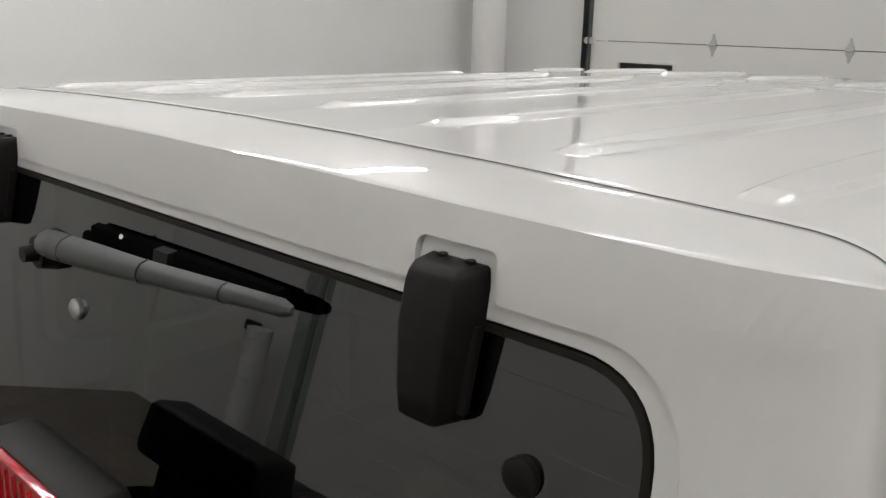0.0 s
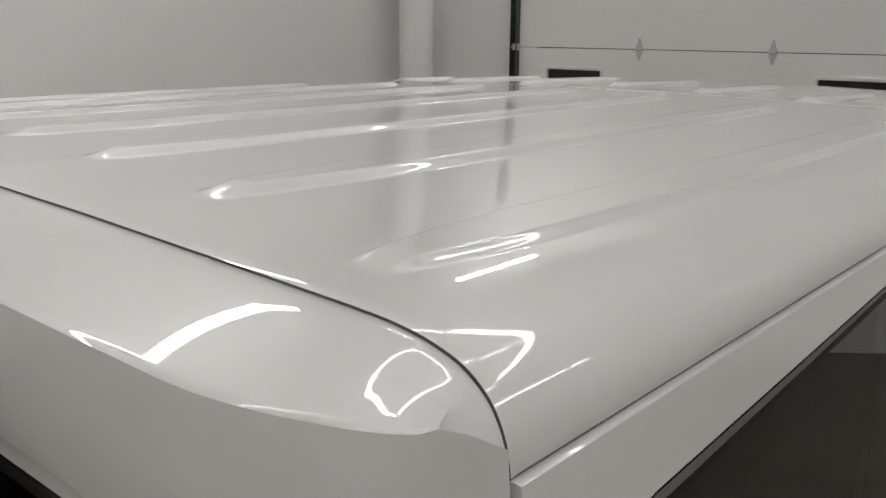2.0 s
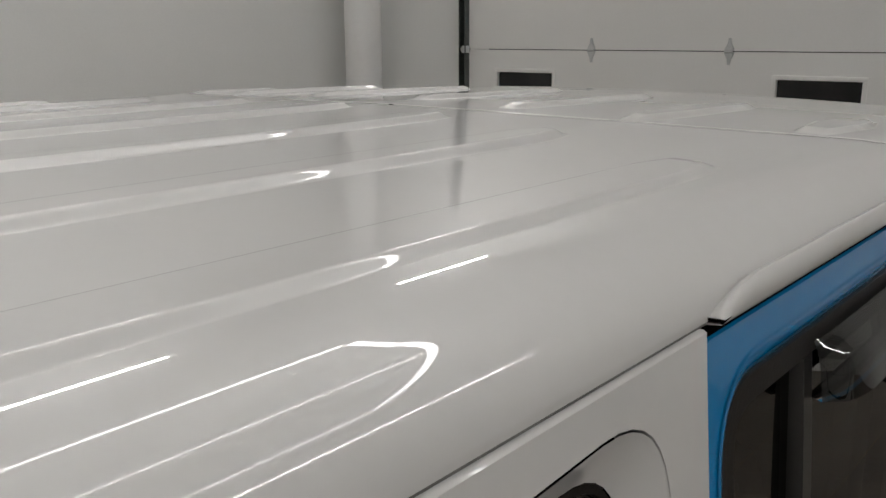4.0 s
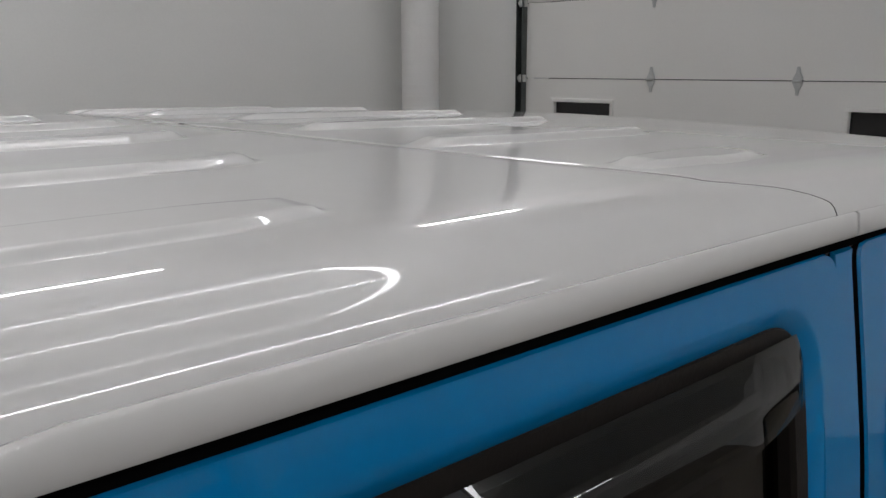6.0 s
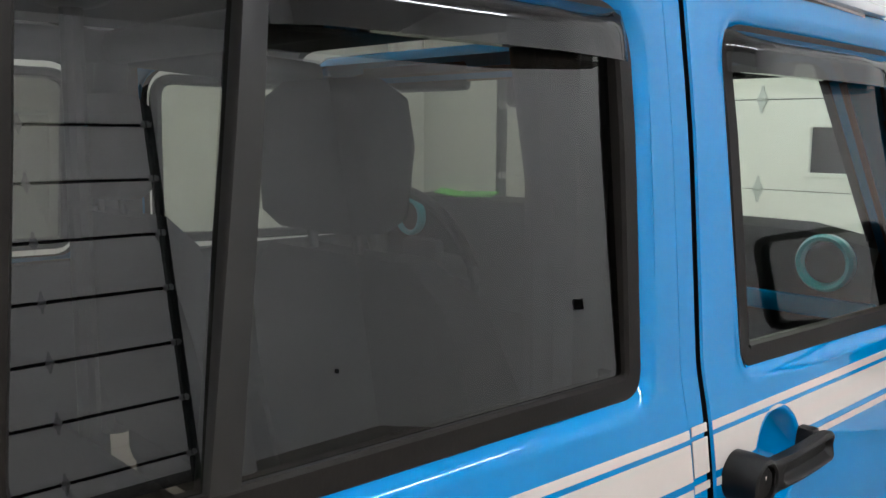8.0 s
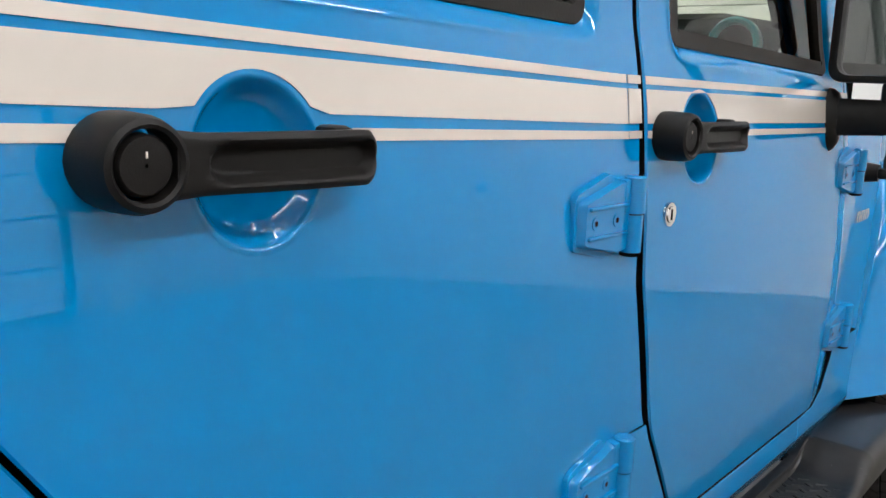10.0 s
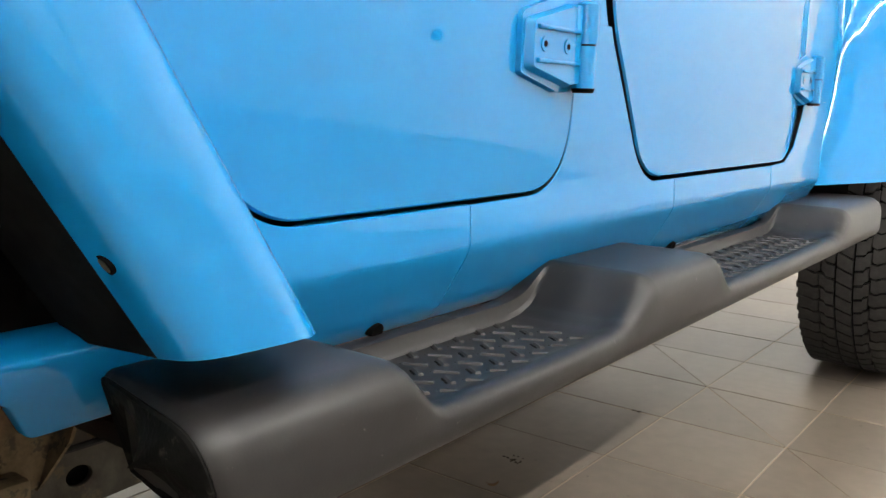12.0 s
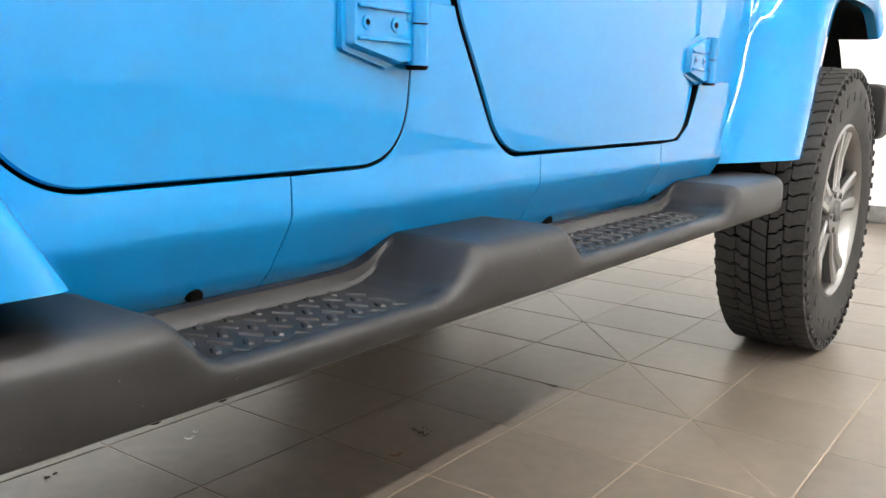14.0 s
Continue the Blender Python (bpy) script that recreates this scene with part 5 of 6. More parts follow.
for s in range(7):
    t = s / 6
    x, y, z = 0.84 + 0.125 * t, 1.87 + 0.0 * t, 1.222 + 0.004 * t
    w, h = 0.028 - 0.004 * t, 0.034 - 0.004 * t
    rings.append([(x, y + a * w, z + b * h) for a, b in ((-1, -0.6), (-0.6, -1), (0.6, -1), (1, -0.6), (1, 0.6), (0.6, 1), (-0.6, 1), (-1, 0.6))])
loft(bm, rings, True, True)
box(bm, (0.910, 1.85, 1.225), (0.966, 1.895, 1.29), 0.010, 3)
part("mirror_foot", bm, BLACK, mir, angle=45)
bm = bmesh.new()
rings = []
face = rounded([(0.824, 1.284), (1.056, 1.284), (1.056, 1.465), (0.824, 1.465)], 0.03, 6)
c = Vector((0.94, 1.3745))
for y, s in ((1.815, 0.93), (1.818, 0.985), (1.826, 1.0), (1.86, 0.99), (1.90, 0.86), (1.925, 0.6)):
    rings.append([(c.x + (p[0] - c.x) * s, y, c.y + (p[1] - c.y) * s) for p in face])
inner = [[(c.x + (p[0] - c.x) * s, y, c.y + (p[1] - c.y) * s) for p in face] for y, s in ((1.84, 0.84), (1.816, 0.86))]
loft(bm, inner + rings, True, True)
part("mirror_shell", bm, BLACK, mir, angle=45)
bm = bmesh.new()
ring = [(c.x + (p[0] - c.x) * 0.85, 1.834, c.y + (p[1] - c.y) * 0.85) for p in face]
bm.faces.new([bm.verts.new(p) for p in ring])
MIRRORM = mottled("mirror_glass", (0.85, 0.87, 0.86), rough=0.01, metal=1.0, var=0.01)
part("mirror_glass", bm, MIRRORM, mir)

# antenna and badge on the fender
ant = thing("antenna", "", "")
ant.parent = car
ant["label"] = "black mast antenna on a round base"
bm = bmesh.new()
cyl(bm, (0.815, 2.20, 1.10), (0.845, 2.20, 1.10), 0.022, 0.018, n=20)
box(bm, (0.835, 2.19, 1.088), (0.865, 2.215, 1.11), 0.005)
part("antenna_base", bm, BLACK, ant)
bm = bmesh.new()
cyl(bm, (0.856, 2.205, 1.10), (0.850, 2.22, 1.135), 0.006, 0.004, n=10)
cyl(bm, (0.850, 2.22, 1.13), (0.835, 2.28, 1.80), 0.0022, 0.0016, n=8)
part("antenna_mast", bm, BLACK, ant)
bm = bmesh.new()
for k in range(6):
    y = 2.135 + 0.019 * k
    xx = on_fender(y, 1.005, 0)[0]
    box(bm, (xx - 0.002, y, 0.994), (xx + 0.004, y + 0.004, 1.018), 0.001, 1)
    if k % 2 == 0:
        box(bm, (xx - 0.002, y + 0.003, 1.013), (xx + 0.004, y + 0.013, 1.018), 0.001, 1)
    else:
        box(bm, (xx - 0.002, y + 0.003, 1.003), (xx + 0.004, y + 0.013, 1.008), 0.001, 1)
part("badge_bars", bm, CHROME, body, "small chrome badge")


# ---- wheels ----
def wheel(name, at, spin, side, label):
    """A wheel of 0.81 m: treaded tyre, alloy rim. side: +1 faces +x."""
    w = thing(name, "", "")
    w.parent = car
    w["label"] = label
    bm = bmesh.new()
    n = 72
    prof = [(0.235, -0.095), (0.245, -0.112), (0.29, -0.126), (0.335, -0.128), (0.372, -0.120), (0.388, -0.108), (0.3925, -0.085), (0.395, -0.05), (0.396, 0.0), (0.395, 0.05), (0.3925, 0.085), (0.388, 0.108), (0.372, 0.120), (0.335, 0.128), (0.29, 0.126), (0.245, 0.112), (0.235, 0.095)]
    loft(bm, [[(d, r * math.cos(2 * math.pi * i / n), r * math.sin(2 * math.pi * i / n)) for i in range(n)] for r, d in prof], True, False)
    bm.faces.ensure_lookup_table()
    # tread base is blacked as the shade between the blocks
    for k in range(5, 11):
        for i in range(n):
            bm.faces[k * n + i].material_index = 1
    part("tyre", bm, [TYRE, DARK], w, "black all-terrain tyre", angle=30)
    bm = bmesh.new()

    def block(a0, a1, lat, r0, r1):
        lo, hi = [], []
        for t, x in lat:
            a = a0 + (a1 - a0) * t
            lo.append((x, r0 * math.cos(a), r0 * math.sin(a)))
            hi.append((x * 0.995, r1 * math.cos(a0 + (a1 - a0) * (0.5 + (t - 0.5) * 0.95)), r1 * math.sin(a0 + (a1 - a0) * (0.5 + (t - 0.5) * 0.95))))
        loft(bm, [lo, hi], True, True)

    m = 64
    st = 2 * math.pi / m
    for k in range(m):
        a = k * st
        # shoulder lugs with notched inner ends, short side lugs, slanted inner blocks
        for s in (-1, 1):
            j = 0.004 * (k % 2)
            block(a, a + st * 0.91, [(0, s * 0.119), (1, s * 0.119), (1.06, s * 0.094), (1.28, s * (0.078 - j)), (1.12, s * (0.066 - j)), (0.20, s * (0.066 - j)), (0.28, s * 0.080), (0.06, s * 0.094)], 0.389, 0.4015)
            block(a, a + st * (0.62 if k % 2 else 0.42), [(0.1, s * 0.1268), (0.9, s * 0.1268), (0.8, s * 0.112), (0.2, s * 0.112)], 0.372 + 0.006 * (k % 2), 0.390)
            o = a + st * (0.42 if s > 0 else 0.12)
            block(o, o + st * 0.89, [(0.0, s * 0.0625 - s * j), (0.97, s * 0.0625 - s * j), (1.10, s * 0.050), (1.34, s * 0.046), (1.44, s * 0.0255), (0.46, s * 0.0255), (0.36, s * 0.046), (0.13, s * 0.050)], 0.389, 0.4045)
        o = a + st * 0.6
        block(o, o + st * 0.93, [(0, -0.0195), (0.98, -0.0195), (1.22, 0.0), (1.44, 0.0195), (0.46, 0.0195), (0.24, 0.0)], 0.389, 0.405)
    # raised bars of sidewall lettering
    for k in range(26):
        if k % 13 > 8:
            continue
        a = k * 2 * math.pi / 26
        da = 0.07
        for s in (-1, 1):
            lo = [(s * 0.1265, r * math.cos(a + q), r * math.sin(a + q)) for r, q in ((0.315, 0), (0.315, da), (0.34, da), (0.34, 0))]
            hi = [(s * 0.1295, r * math.cos(a + q), r * math.sin(a + q)) for r, q in ((0.316, 0.004), (0.316, da - 0.004), (0.339, da - 0.004), (0.339, 0.004))]
            loft(bm, [lo, hi], True, True)
    part("tread", bm, TYRE, w, "blocky tread and raised sidewall bars", angle=30)["kind"] = "stuff"
    bm = bmesh.new()
    f = 1.0
    prof = [(0.245, 0.100), (0.248, 0.113), (0.242, 0.118), (0.234, 0.112), (0.226, 0.095), (0.222, 0.05), (0.215, -0.05), (0.24, -0.10), (0.246, -0.11)]
    loft(bm, [[(d, r * math.cos(2 * math.pi * i / n), r * math.sin(2 * math.pi * i / n)) for i in range(n)] for r, d in prof], True, False)
    # five tapering spokes with sunk dark pockets
    for k in range(5):
        a0 = 2 * math.pi * k / 5
        rings = []
        for r, hw, dep, th in ((0.050, 0.036, 0.098, 0.03), (0.09, 0.034, 0.096, 0.028), (0.15, 0.042, 0.096, 0.025), (0.20, 0.055, 0.103, 0.025), (0.232, 0.068, 0.108, 0.03)):
            ring = []
            for t, d in ((-1, -th), (-1, -0.006), (-0.86, 0.0), (-0.45, 0.0), (-0.3, -0.006), (0.3, -0.006), (0.45, 0.0), (0.86, 0.0), (1, -0.006), (1, -th)):
                y, z = r, t * hw
                ring.append((dep + d, y * math.cos(a0) - z * math.sin(a0), y * math.sin(a0) + z * math.cos(a0)))
            rings.append(ring)
        before = len(bm.faces)
        loft(bm, rings, True, True)
        bm.faces.ensure_lookup_table()
        for j in range(4):
            for i in (0, 4, 8, 9):
                bm.faces[before + j * 10 + i].material_index = 1
    cyl(bm, (0.06, 0, 0), (0.100, 0, 0), 0.075, 0.07, n=32)
    cyl(bm, (0.095, 0, 0), (0.108, 0, 0), 0.033, 0.030, n=28, mi=1)
    for k in range(5):
        a = 2 * math.pi * (k + 0.5) / 5
        cyl(bm, (0.09, 0.0555 * math.cos(a), 0.0555 * math.sin(a)), (0.107, 0.0555 * math.cos(a), 0.0555 * math.sin(a)), 0.010, 0.009, n=6)
    part("rim", bm, [RIM, RIMDARK], w, "machined five-spoke alloy rim", angle=35)
    bm = bmesh.new()
    loft(bm, [[(d, r * math.cos(2 * math.pi * i / 40), r * math.sin(2 * math.pi * i / 40)) for i in range(40)] for r, d in ((0.225, 0.03), (0.16, 0.02), (0.155, 0.01), (0.06, 0.01))], True, True)
    part("brake_disc", bm, RIMDARK, w)
    for c in w.children:
        for v in c.data.vertices:
            v.co.x *= 0.95
    m4 = Matrix.Translation(at) @ pose(0, 0, 0, 0, 0, 0 if side > 0 else 180) @ pose(0, 0, 0, spin, 0, 0)
    w.matrix_basis = m4
    return w


wheel("wheel", (0.838, 2.95, 0.4045), 11, 1, "front wheel with all-terrain tyre and alloy rim")
wheel("wheel", (-0.838, 2.95, 0.4045), 40, -1, "front wheel with all-terrain tyre and alloy rim")
wheel("wheel", (0.786, 0.0, 0.4045), 25, 1, "rear wheel with all-terrain tyre and alloy rim")
wheel("wheel", (-0.786, 0.0, 0.4045), 60, -1, "rear wheel with all-terrain tyre and alloy rim")
spare = wheel("spare_wheel", (0.0, -0.83, 1.0), 0, 1, "spare wheel with all-terrain tyre on the tailgate")
spare.matrix_basis = Matrix.Translation((0.0, -0.83, 1.0)) @ pose(0, 0, 0, 0, 0, -90)

# high brake lamp over the spare wheel
lampb = thing("brake_light", "", "")
lampb.parent = car
lampb["label"] = "red high brake lamp in a black housing"
LX, LY, LZ = -0.005, -0.683, 1.476
bm = bmesh.new()
rings = []
for y, s, dz in ((0.0, 0.82, 0.0), (-0.004, 0.95, 0), (-0.015, 1.0, 0), (-0.055, 1.0, -0.002), (-0.060, 0.98, -0.003)):
    rings.append([(LX + a * s, LY + y, LZ + b * s + dz) for a, b in rounded([(-0.135, -0.045), (0.145, -0.045), (0.135, 0.032), (-0.12, 0.032)], 0.018, 5)])
loft(bm, rings, True, True)
part("lamp_housing", bm, BLACK, lampb, angle=45)
bm = bmesh.new()
rings = []
for y, s in ((-0.059, 0.93), (-0.066, 0.93), (-0.070, 0.90)):
    rings.append([(LX + a * s, LY + y, LZ - 0.004 + b * s) for a, b in rounded([(-0.135, -0.036), (0.145, -0.036), (0.135, 0.031), (-0.12, 0.031)], 0.008, 3)])
loft(bm, rings, True, True)
part("lens", bm, REDLENS, lampb, "red ribbed lens")
for k in range(12):
    bm = bmesh.new()
    box(bm, (LX - 0.115 + 0.021 * k, LY - 0.0725, LZ - 0.028), (LX - 0.112 + 0.021 * k, LY - 0.069, LZ + 0.018), 0.001, 1)
    part("lens_rib", bm, REDLENS, lampb)
bm = bmesh.new()
box(bm, (LX - 0.075, LY - 0.035, 1.15), (LX + 0.075, LY - 0.008, 1.45), 0.01, 2)
part("lamp_bracket", bm, BLACK, lampb)
bm = bmesh.new()
cyl(bm, (0.0, -0.62, 1.0), (0.0, -0.76, 1.0), 0.12, 0.11, n=24)
box(bm, (-0.6, -0.66, 0.65), (0.7, -0.615, 1.21), 0.02, 2)
part("tailgate", bm, BLUE, body)
bm = bmesh.new()
box(bm, (-0.82, -0.76, 0.52), (0.82, -0.62, 0.68), 0.03, 3)
part("rear_bumper", bm, BLACK, body, "black rear bumper")

# ---- chassis ----
ch = thing("chassis", "", "")
ch.parent = car
ch["label"] = "dusty steel ladder frame"
for s in (-1, 1):
    bm = bmesh.new()
    box(bm, (s * 0.50 - 0.04, -0.7, 0.40), (s * 0.50 + 0.04, 3.5, 0.53), 0.012, 2)
    part("frame_rail", bm, FRAME, ch)
# gusset plate of the trailing arm, with slotted holes
def slot(cy, cz, ry, rz):
    return [(cy + ry * math.cos(2 * math.pi * i / 20), cz + rz * math.sin(2 * math.pi * i / 20)) for i in range(20)]


bm = sheet(rounded([(0.36, 0.24), (0.50, 0.262), (0.573, 0.308), (0.625, 0.336), (0.78, 0.343), (0.84, 0.40), (0.84, 0.47), (0.36, 0.50)], 0.012, 4), lambda a, b, d: (0.585 + d, a, b), [slot(0.626, 0.369, 0.013, 0.010), slot(0.633, 0.423, 0.012, 0.009), slot(0.664, 0.422, 0.009, 0.010), slot(0.692, 0.365, 0.008, 0.007)], (), (), 0.006, 0.0015)
part("gusset_plate", bm, FRAME, ch, "dusty frame gusset with slots")
bm = bmesh.new()
box(bm, (0.555, 0.52, 0.35), (0.562, 0.80, 0.47))
part("frame_web", bm, DARK, ch)
# tan body mount: two webs meeting in a folded foot
bm = sheet(rounded([(0.44, 0.51), (0.588, 0.51), (0.556, 0.403), (0.543, 0.401), (0.525, 0.42), (0.44, 0.42)], 0.008, 4), lambda a, b, d: (0.65 + d, a, b), (), (), (), 0.006, 0.002)
part("body_mount", bm, RUSTY, ch, "dusty tan body mount bracket")
bm = bmesh.new()
loft(bm, [[(x, y, z), (x, y + 0.004, z + 0.001), (x2, y + 0.006, z + 0.001), (x2, y + 0.002, z)] for x, x2, y, z in ((0.65, 0.60, 0.551, 0.400), (0.676, 0.60, 0.566, 0.445), (0.68, 0.60, 0.588, 0.512))])
part("mount_flange", bm, RUSTY, ch)
bm = bmesh.new()
box(bm, (0.60, 0.40, 0.402), (0.675, 0.535, 0.424), 0.005, 2)
part("mount_foot", bm, RUSTY, ch)
bm = bmesh.new()
tube(bm, [(0.60, 0.60, 0.405), (0.605, 0.66, 0.407), (0.60, 0.72, 0.412), (0.59, 0.80, 0.42)], 0.0035, 8)
part("brake_pipe", bm, BLACK, ch)
bm = bmesh.new()
tube(bm, [(-0.7, 0, 0.40), (0.7, 0, 0.40)], 0.045, 14)
cyl(bm, (-0.1, 0, 0.40), (0.12, 0, 0.40), 0.13, 0.13, n=20)
part("axle", bm, FRAME, ch)
bm = bmesh.new()
tube(bm, [(-0.7, 2.95, 0.40), (0.7, 2.95, 0.40)], 0.04, 14)
part("axle", bm, FRAME, ch)
for y0, y1 in ((0.55, 1.5), (1.6, 2.4)):
    bm = bmesh.new()
    box(bm, (-0.35, y0, 0.36), (0.32, y1, 0.50), 0.03, 2)
    part("underbody_plate", bm, FRAME, ch)
# dark wheel house liners
for s in (-1, 1):
    for cy in (0.0, 2.95):
        bm = bmesh.new()
        n = 20
        rings = []
        for x in (0.55, 0.80, 0.838):
            lowest = 3 if cy == 0 else 0
            arc = [(cy + 0.46 * math.cos(math.pi * i / n), 0.46 + (0.46 if cy == 0 else 0.53) * math.sin(math.pi * i / n)) for i in range(lowest, n + 1)]
            rings.append([(s * x, p, q) for p, q in ([(0.37, 0.585)] if cy == 0 else []) + arc])
        loft(bm, rings, False, False)
        bm.faces.new([bm.verts.new(p) for p in rings[0]])
        part("wheel_liner", bm, LINER, ch, "black wheel house liner")

# ---- side step ----
step = thing("side_step", "", "")
step.parent = car
step["label"] = "satin black tubular side step with two treads"
BUMPS = [(0.40, 1.0), (0.655, 1.0), (0.668, 0.90), (0.695, 0.20), (0.708, 0.04), (0.725, 0.0), (0.985, 0.0), (1.012, 0.06), (1.035, 0.22), (1.072, 0.82), (1.088, 1.0), (1.282, 1.0), (1.292, 0.90), (1.318, 0.20), (1.330, 0.03), (1.35, 0.0), (1.885, 0.0), (1.912, 0.06), (1.94, 0.24), (1.982, 0.84), (2.0, 1.0), (2.4, 1.0)]
PROF = [(0.800, 0.5115, 0.546), (0.816, 0.5135, 0.5475), (0.820, 0.512, 0.548), (0.823, 0.500, 0.548), (0.827, 0.4955, 0.548), (0.86, 0.495, 0.548), (0.885, 0.495, 0.548), (0.915, 0.495, 0.548), (0.924, 0.4962, 0.5477), (0.930, 0.4985, 0.547), (0.937, 0.5005, 0.5452), (0.943, 0.501, 0.5420), (0.948, 0.4998, 0.5375), (0.952, 0.497, 0.531), (0.9545, 0.4925, 0.520), (0.955, 0.486, 0.49), (0.9545, 0.479, 0.479), (0.951, 0.473, 0.473), (0.945, 0.4695, 0.4695), (0.92, 0.466, 0.466), (0.85, 0.462, 0.462), (0.800, 0.462, 0.462)]
bk = smooth_table(BUMPS, 0.005, 0.4, 2.5)
bm = bmesh.new()
rings = []
ys = [0.486, 0.489, 0.494, 0.505] + frange(0.53, 0.63, 0.04) + frange(0.645, 0.74, 0.005) + frange(0.79, 0.96, 0.05) + frange(0.975, 1.10, 0.006) + [1.14, 1.2, 1.26] + frange(1.272, 1.36, 0.005) + frange(1.42, 1.86, 0.07) + frange(1.875, 2.015, 0.006) + [2.1, 2.2, 2.27, 2.29, 2.31, 2.322, 2.33]
for y in ys:
    b = bk(y)
    e = max(0, (y - 2.27) / 0.06)
    ring = []
    for x, zp, zb in PROF:
        z = zp + (zb - zp) * b
        xx, yy = x, y
        if e > 0:
            z = z + (0.028 * e * e if z < 0.515 else 0)
            xx = x - 0.012 * e * e * (x > 0.9)
        # the rear end is cut on a slight slant and eased
        k = max(0, min(1, (0.6 - y) / 0.114))
        yy = y + k * (0.022 * (0.548 - z) / 0.09 + 0.028 * (0.955 - x) / 0.14)
        q = max(0, (0.494 - y) / 0.008)
        z = 0.505 + (z - 0.505) * (1 - 0.10 * q * q)
        xx = 0.875 + (xx - 0.875) * (1 - 0.06 * q * q)
        ring.append((xx, yy, z))
    rings.append(ring)
loft(bm, rings, True, True)
part("step_bar", bm, SATIN, step, angle=28)
bm = bmesh.new()
loft(bm, [[(0.875 + (x - 0.875) * f, y - d, 0.505 + (z - 0.505) * f) for x, y, z in rings[0]] for f, d in ((0.994, -0.003), (0.985, 0.0015), (0.95, 0.003), (0.6, 0.0025), (0.02, 0.002))], True, True)
part("end_cap", bm, CAPR, step, "black plastic end cap", angle=30)


# lighter than the step's satin: light caught by the bars is painted in
GRIP = mottled("worn_grip_plastic", (0.03, 0.0285, 0.0275), rough=0.4, var=0.35, scale=30, bump=0.1, bump_scale=500, spec=0.4)


def tread(y0, y1):
    """Raised grip marks: a long bar with a short stub across it, in staggered rows."""
    bm = bmesh.new()
    dark = bmesh.new()
    def bar(b, p, v, w, h):
        """A bar from p along v, w wide and h high, with eased top."""
        p, v = Vector((*p, 0.4936)), Vector((*v, 0))
        n = Vector((-v.y, v.x, 0)).normalized() * (w / 2)
        e = v.normalized() * 0.0012
        q = p + v
        up = Vector((0, 0, h))
        lo = [p - n, q - n, q + n, p + n]
        hi = [p - n * 0.55 + e + up, q - n * 0.55 - e + up, q + n * 0.55 - e + up, p + n * 0.55 + e + up]
        loft(b, [lo, hi], True, True)

    n = int((y1 - y0) / 0.0362) + 1
    for r in range(3):
        for k in range(n):
            x, y = 0.8425 + 0.0345 * r, y0 + 0.0362 * k
            bar(bm, (x, y), (0.0205, 0.0115), 0.0052, 0.0034)
            bar(bm, (x - 0.0165, y - 0.0045), (0.0155, -0.0105), 0.0062, 0.0034)
            # low near-black bars along each stub and at each bar's start
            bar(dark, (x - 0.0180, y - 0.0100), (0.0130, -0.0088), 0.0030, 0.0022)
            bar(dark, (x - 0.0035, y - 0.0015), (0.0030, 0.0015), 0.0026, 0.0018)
    ob = part("grip_tread", bm, GRIP, step, "raised grip tread pattern")
    ob["kind"] = "stuff"
    part("grip_slots", dark, DARK, step, "low near-black bars beside the grip marks")["kind"] = "stuff"
    return ob


tread(0.752, 1.0)
tread(1.378, 1.885)
for y in (0.60, 1.2, 2.1):
    bm = bmesh.new()
    box(bm, (0.55, y - 0.03, 0.455), (0.81, y + 0.03, 0.475), 0.004)
    part("bracket", bm, BLACK, step)
for y in (0.66, 0.725):
    bm = bmesh.new()
    cyl(bm, (0.925, y, 0.466), (0.925, y, 0.461), 0.007, 0.0055, n=12)
    part("drain_plug", bm, BLACK, step)
for y in (0.80, 1.50, 1.93):
    bm = bmesh.new()
    cyl(bm, (0.785, y, 0.520), (0.803, y, 0.515), 0.0085, 0.0078, n=16)
    part("sill_plug", bm, DARK, body)

# ---- far side doors ----
for d, nm in ((rear_door, "rear_door"), (front_door, "front_door")):
    o = thing(nm, "", "")
    o.parent = car
    o["label"] = d["label"]
    for c in list(d.children):
        if c.name.split(".")[0] in ("door_skin", "window_seal", "window_glass", "window_divider"):
            m = mirrored(c, parent=o)
            if "glass" in c.name:
                m.visible_shadow = c.visible_shadow


# ---- cabin ----
cab = thing("cabin", "", "")
cab.parent = car
cab["label"] = "dark cabin with black cloth seats and padded roll bars"


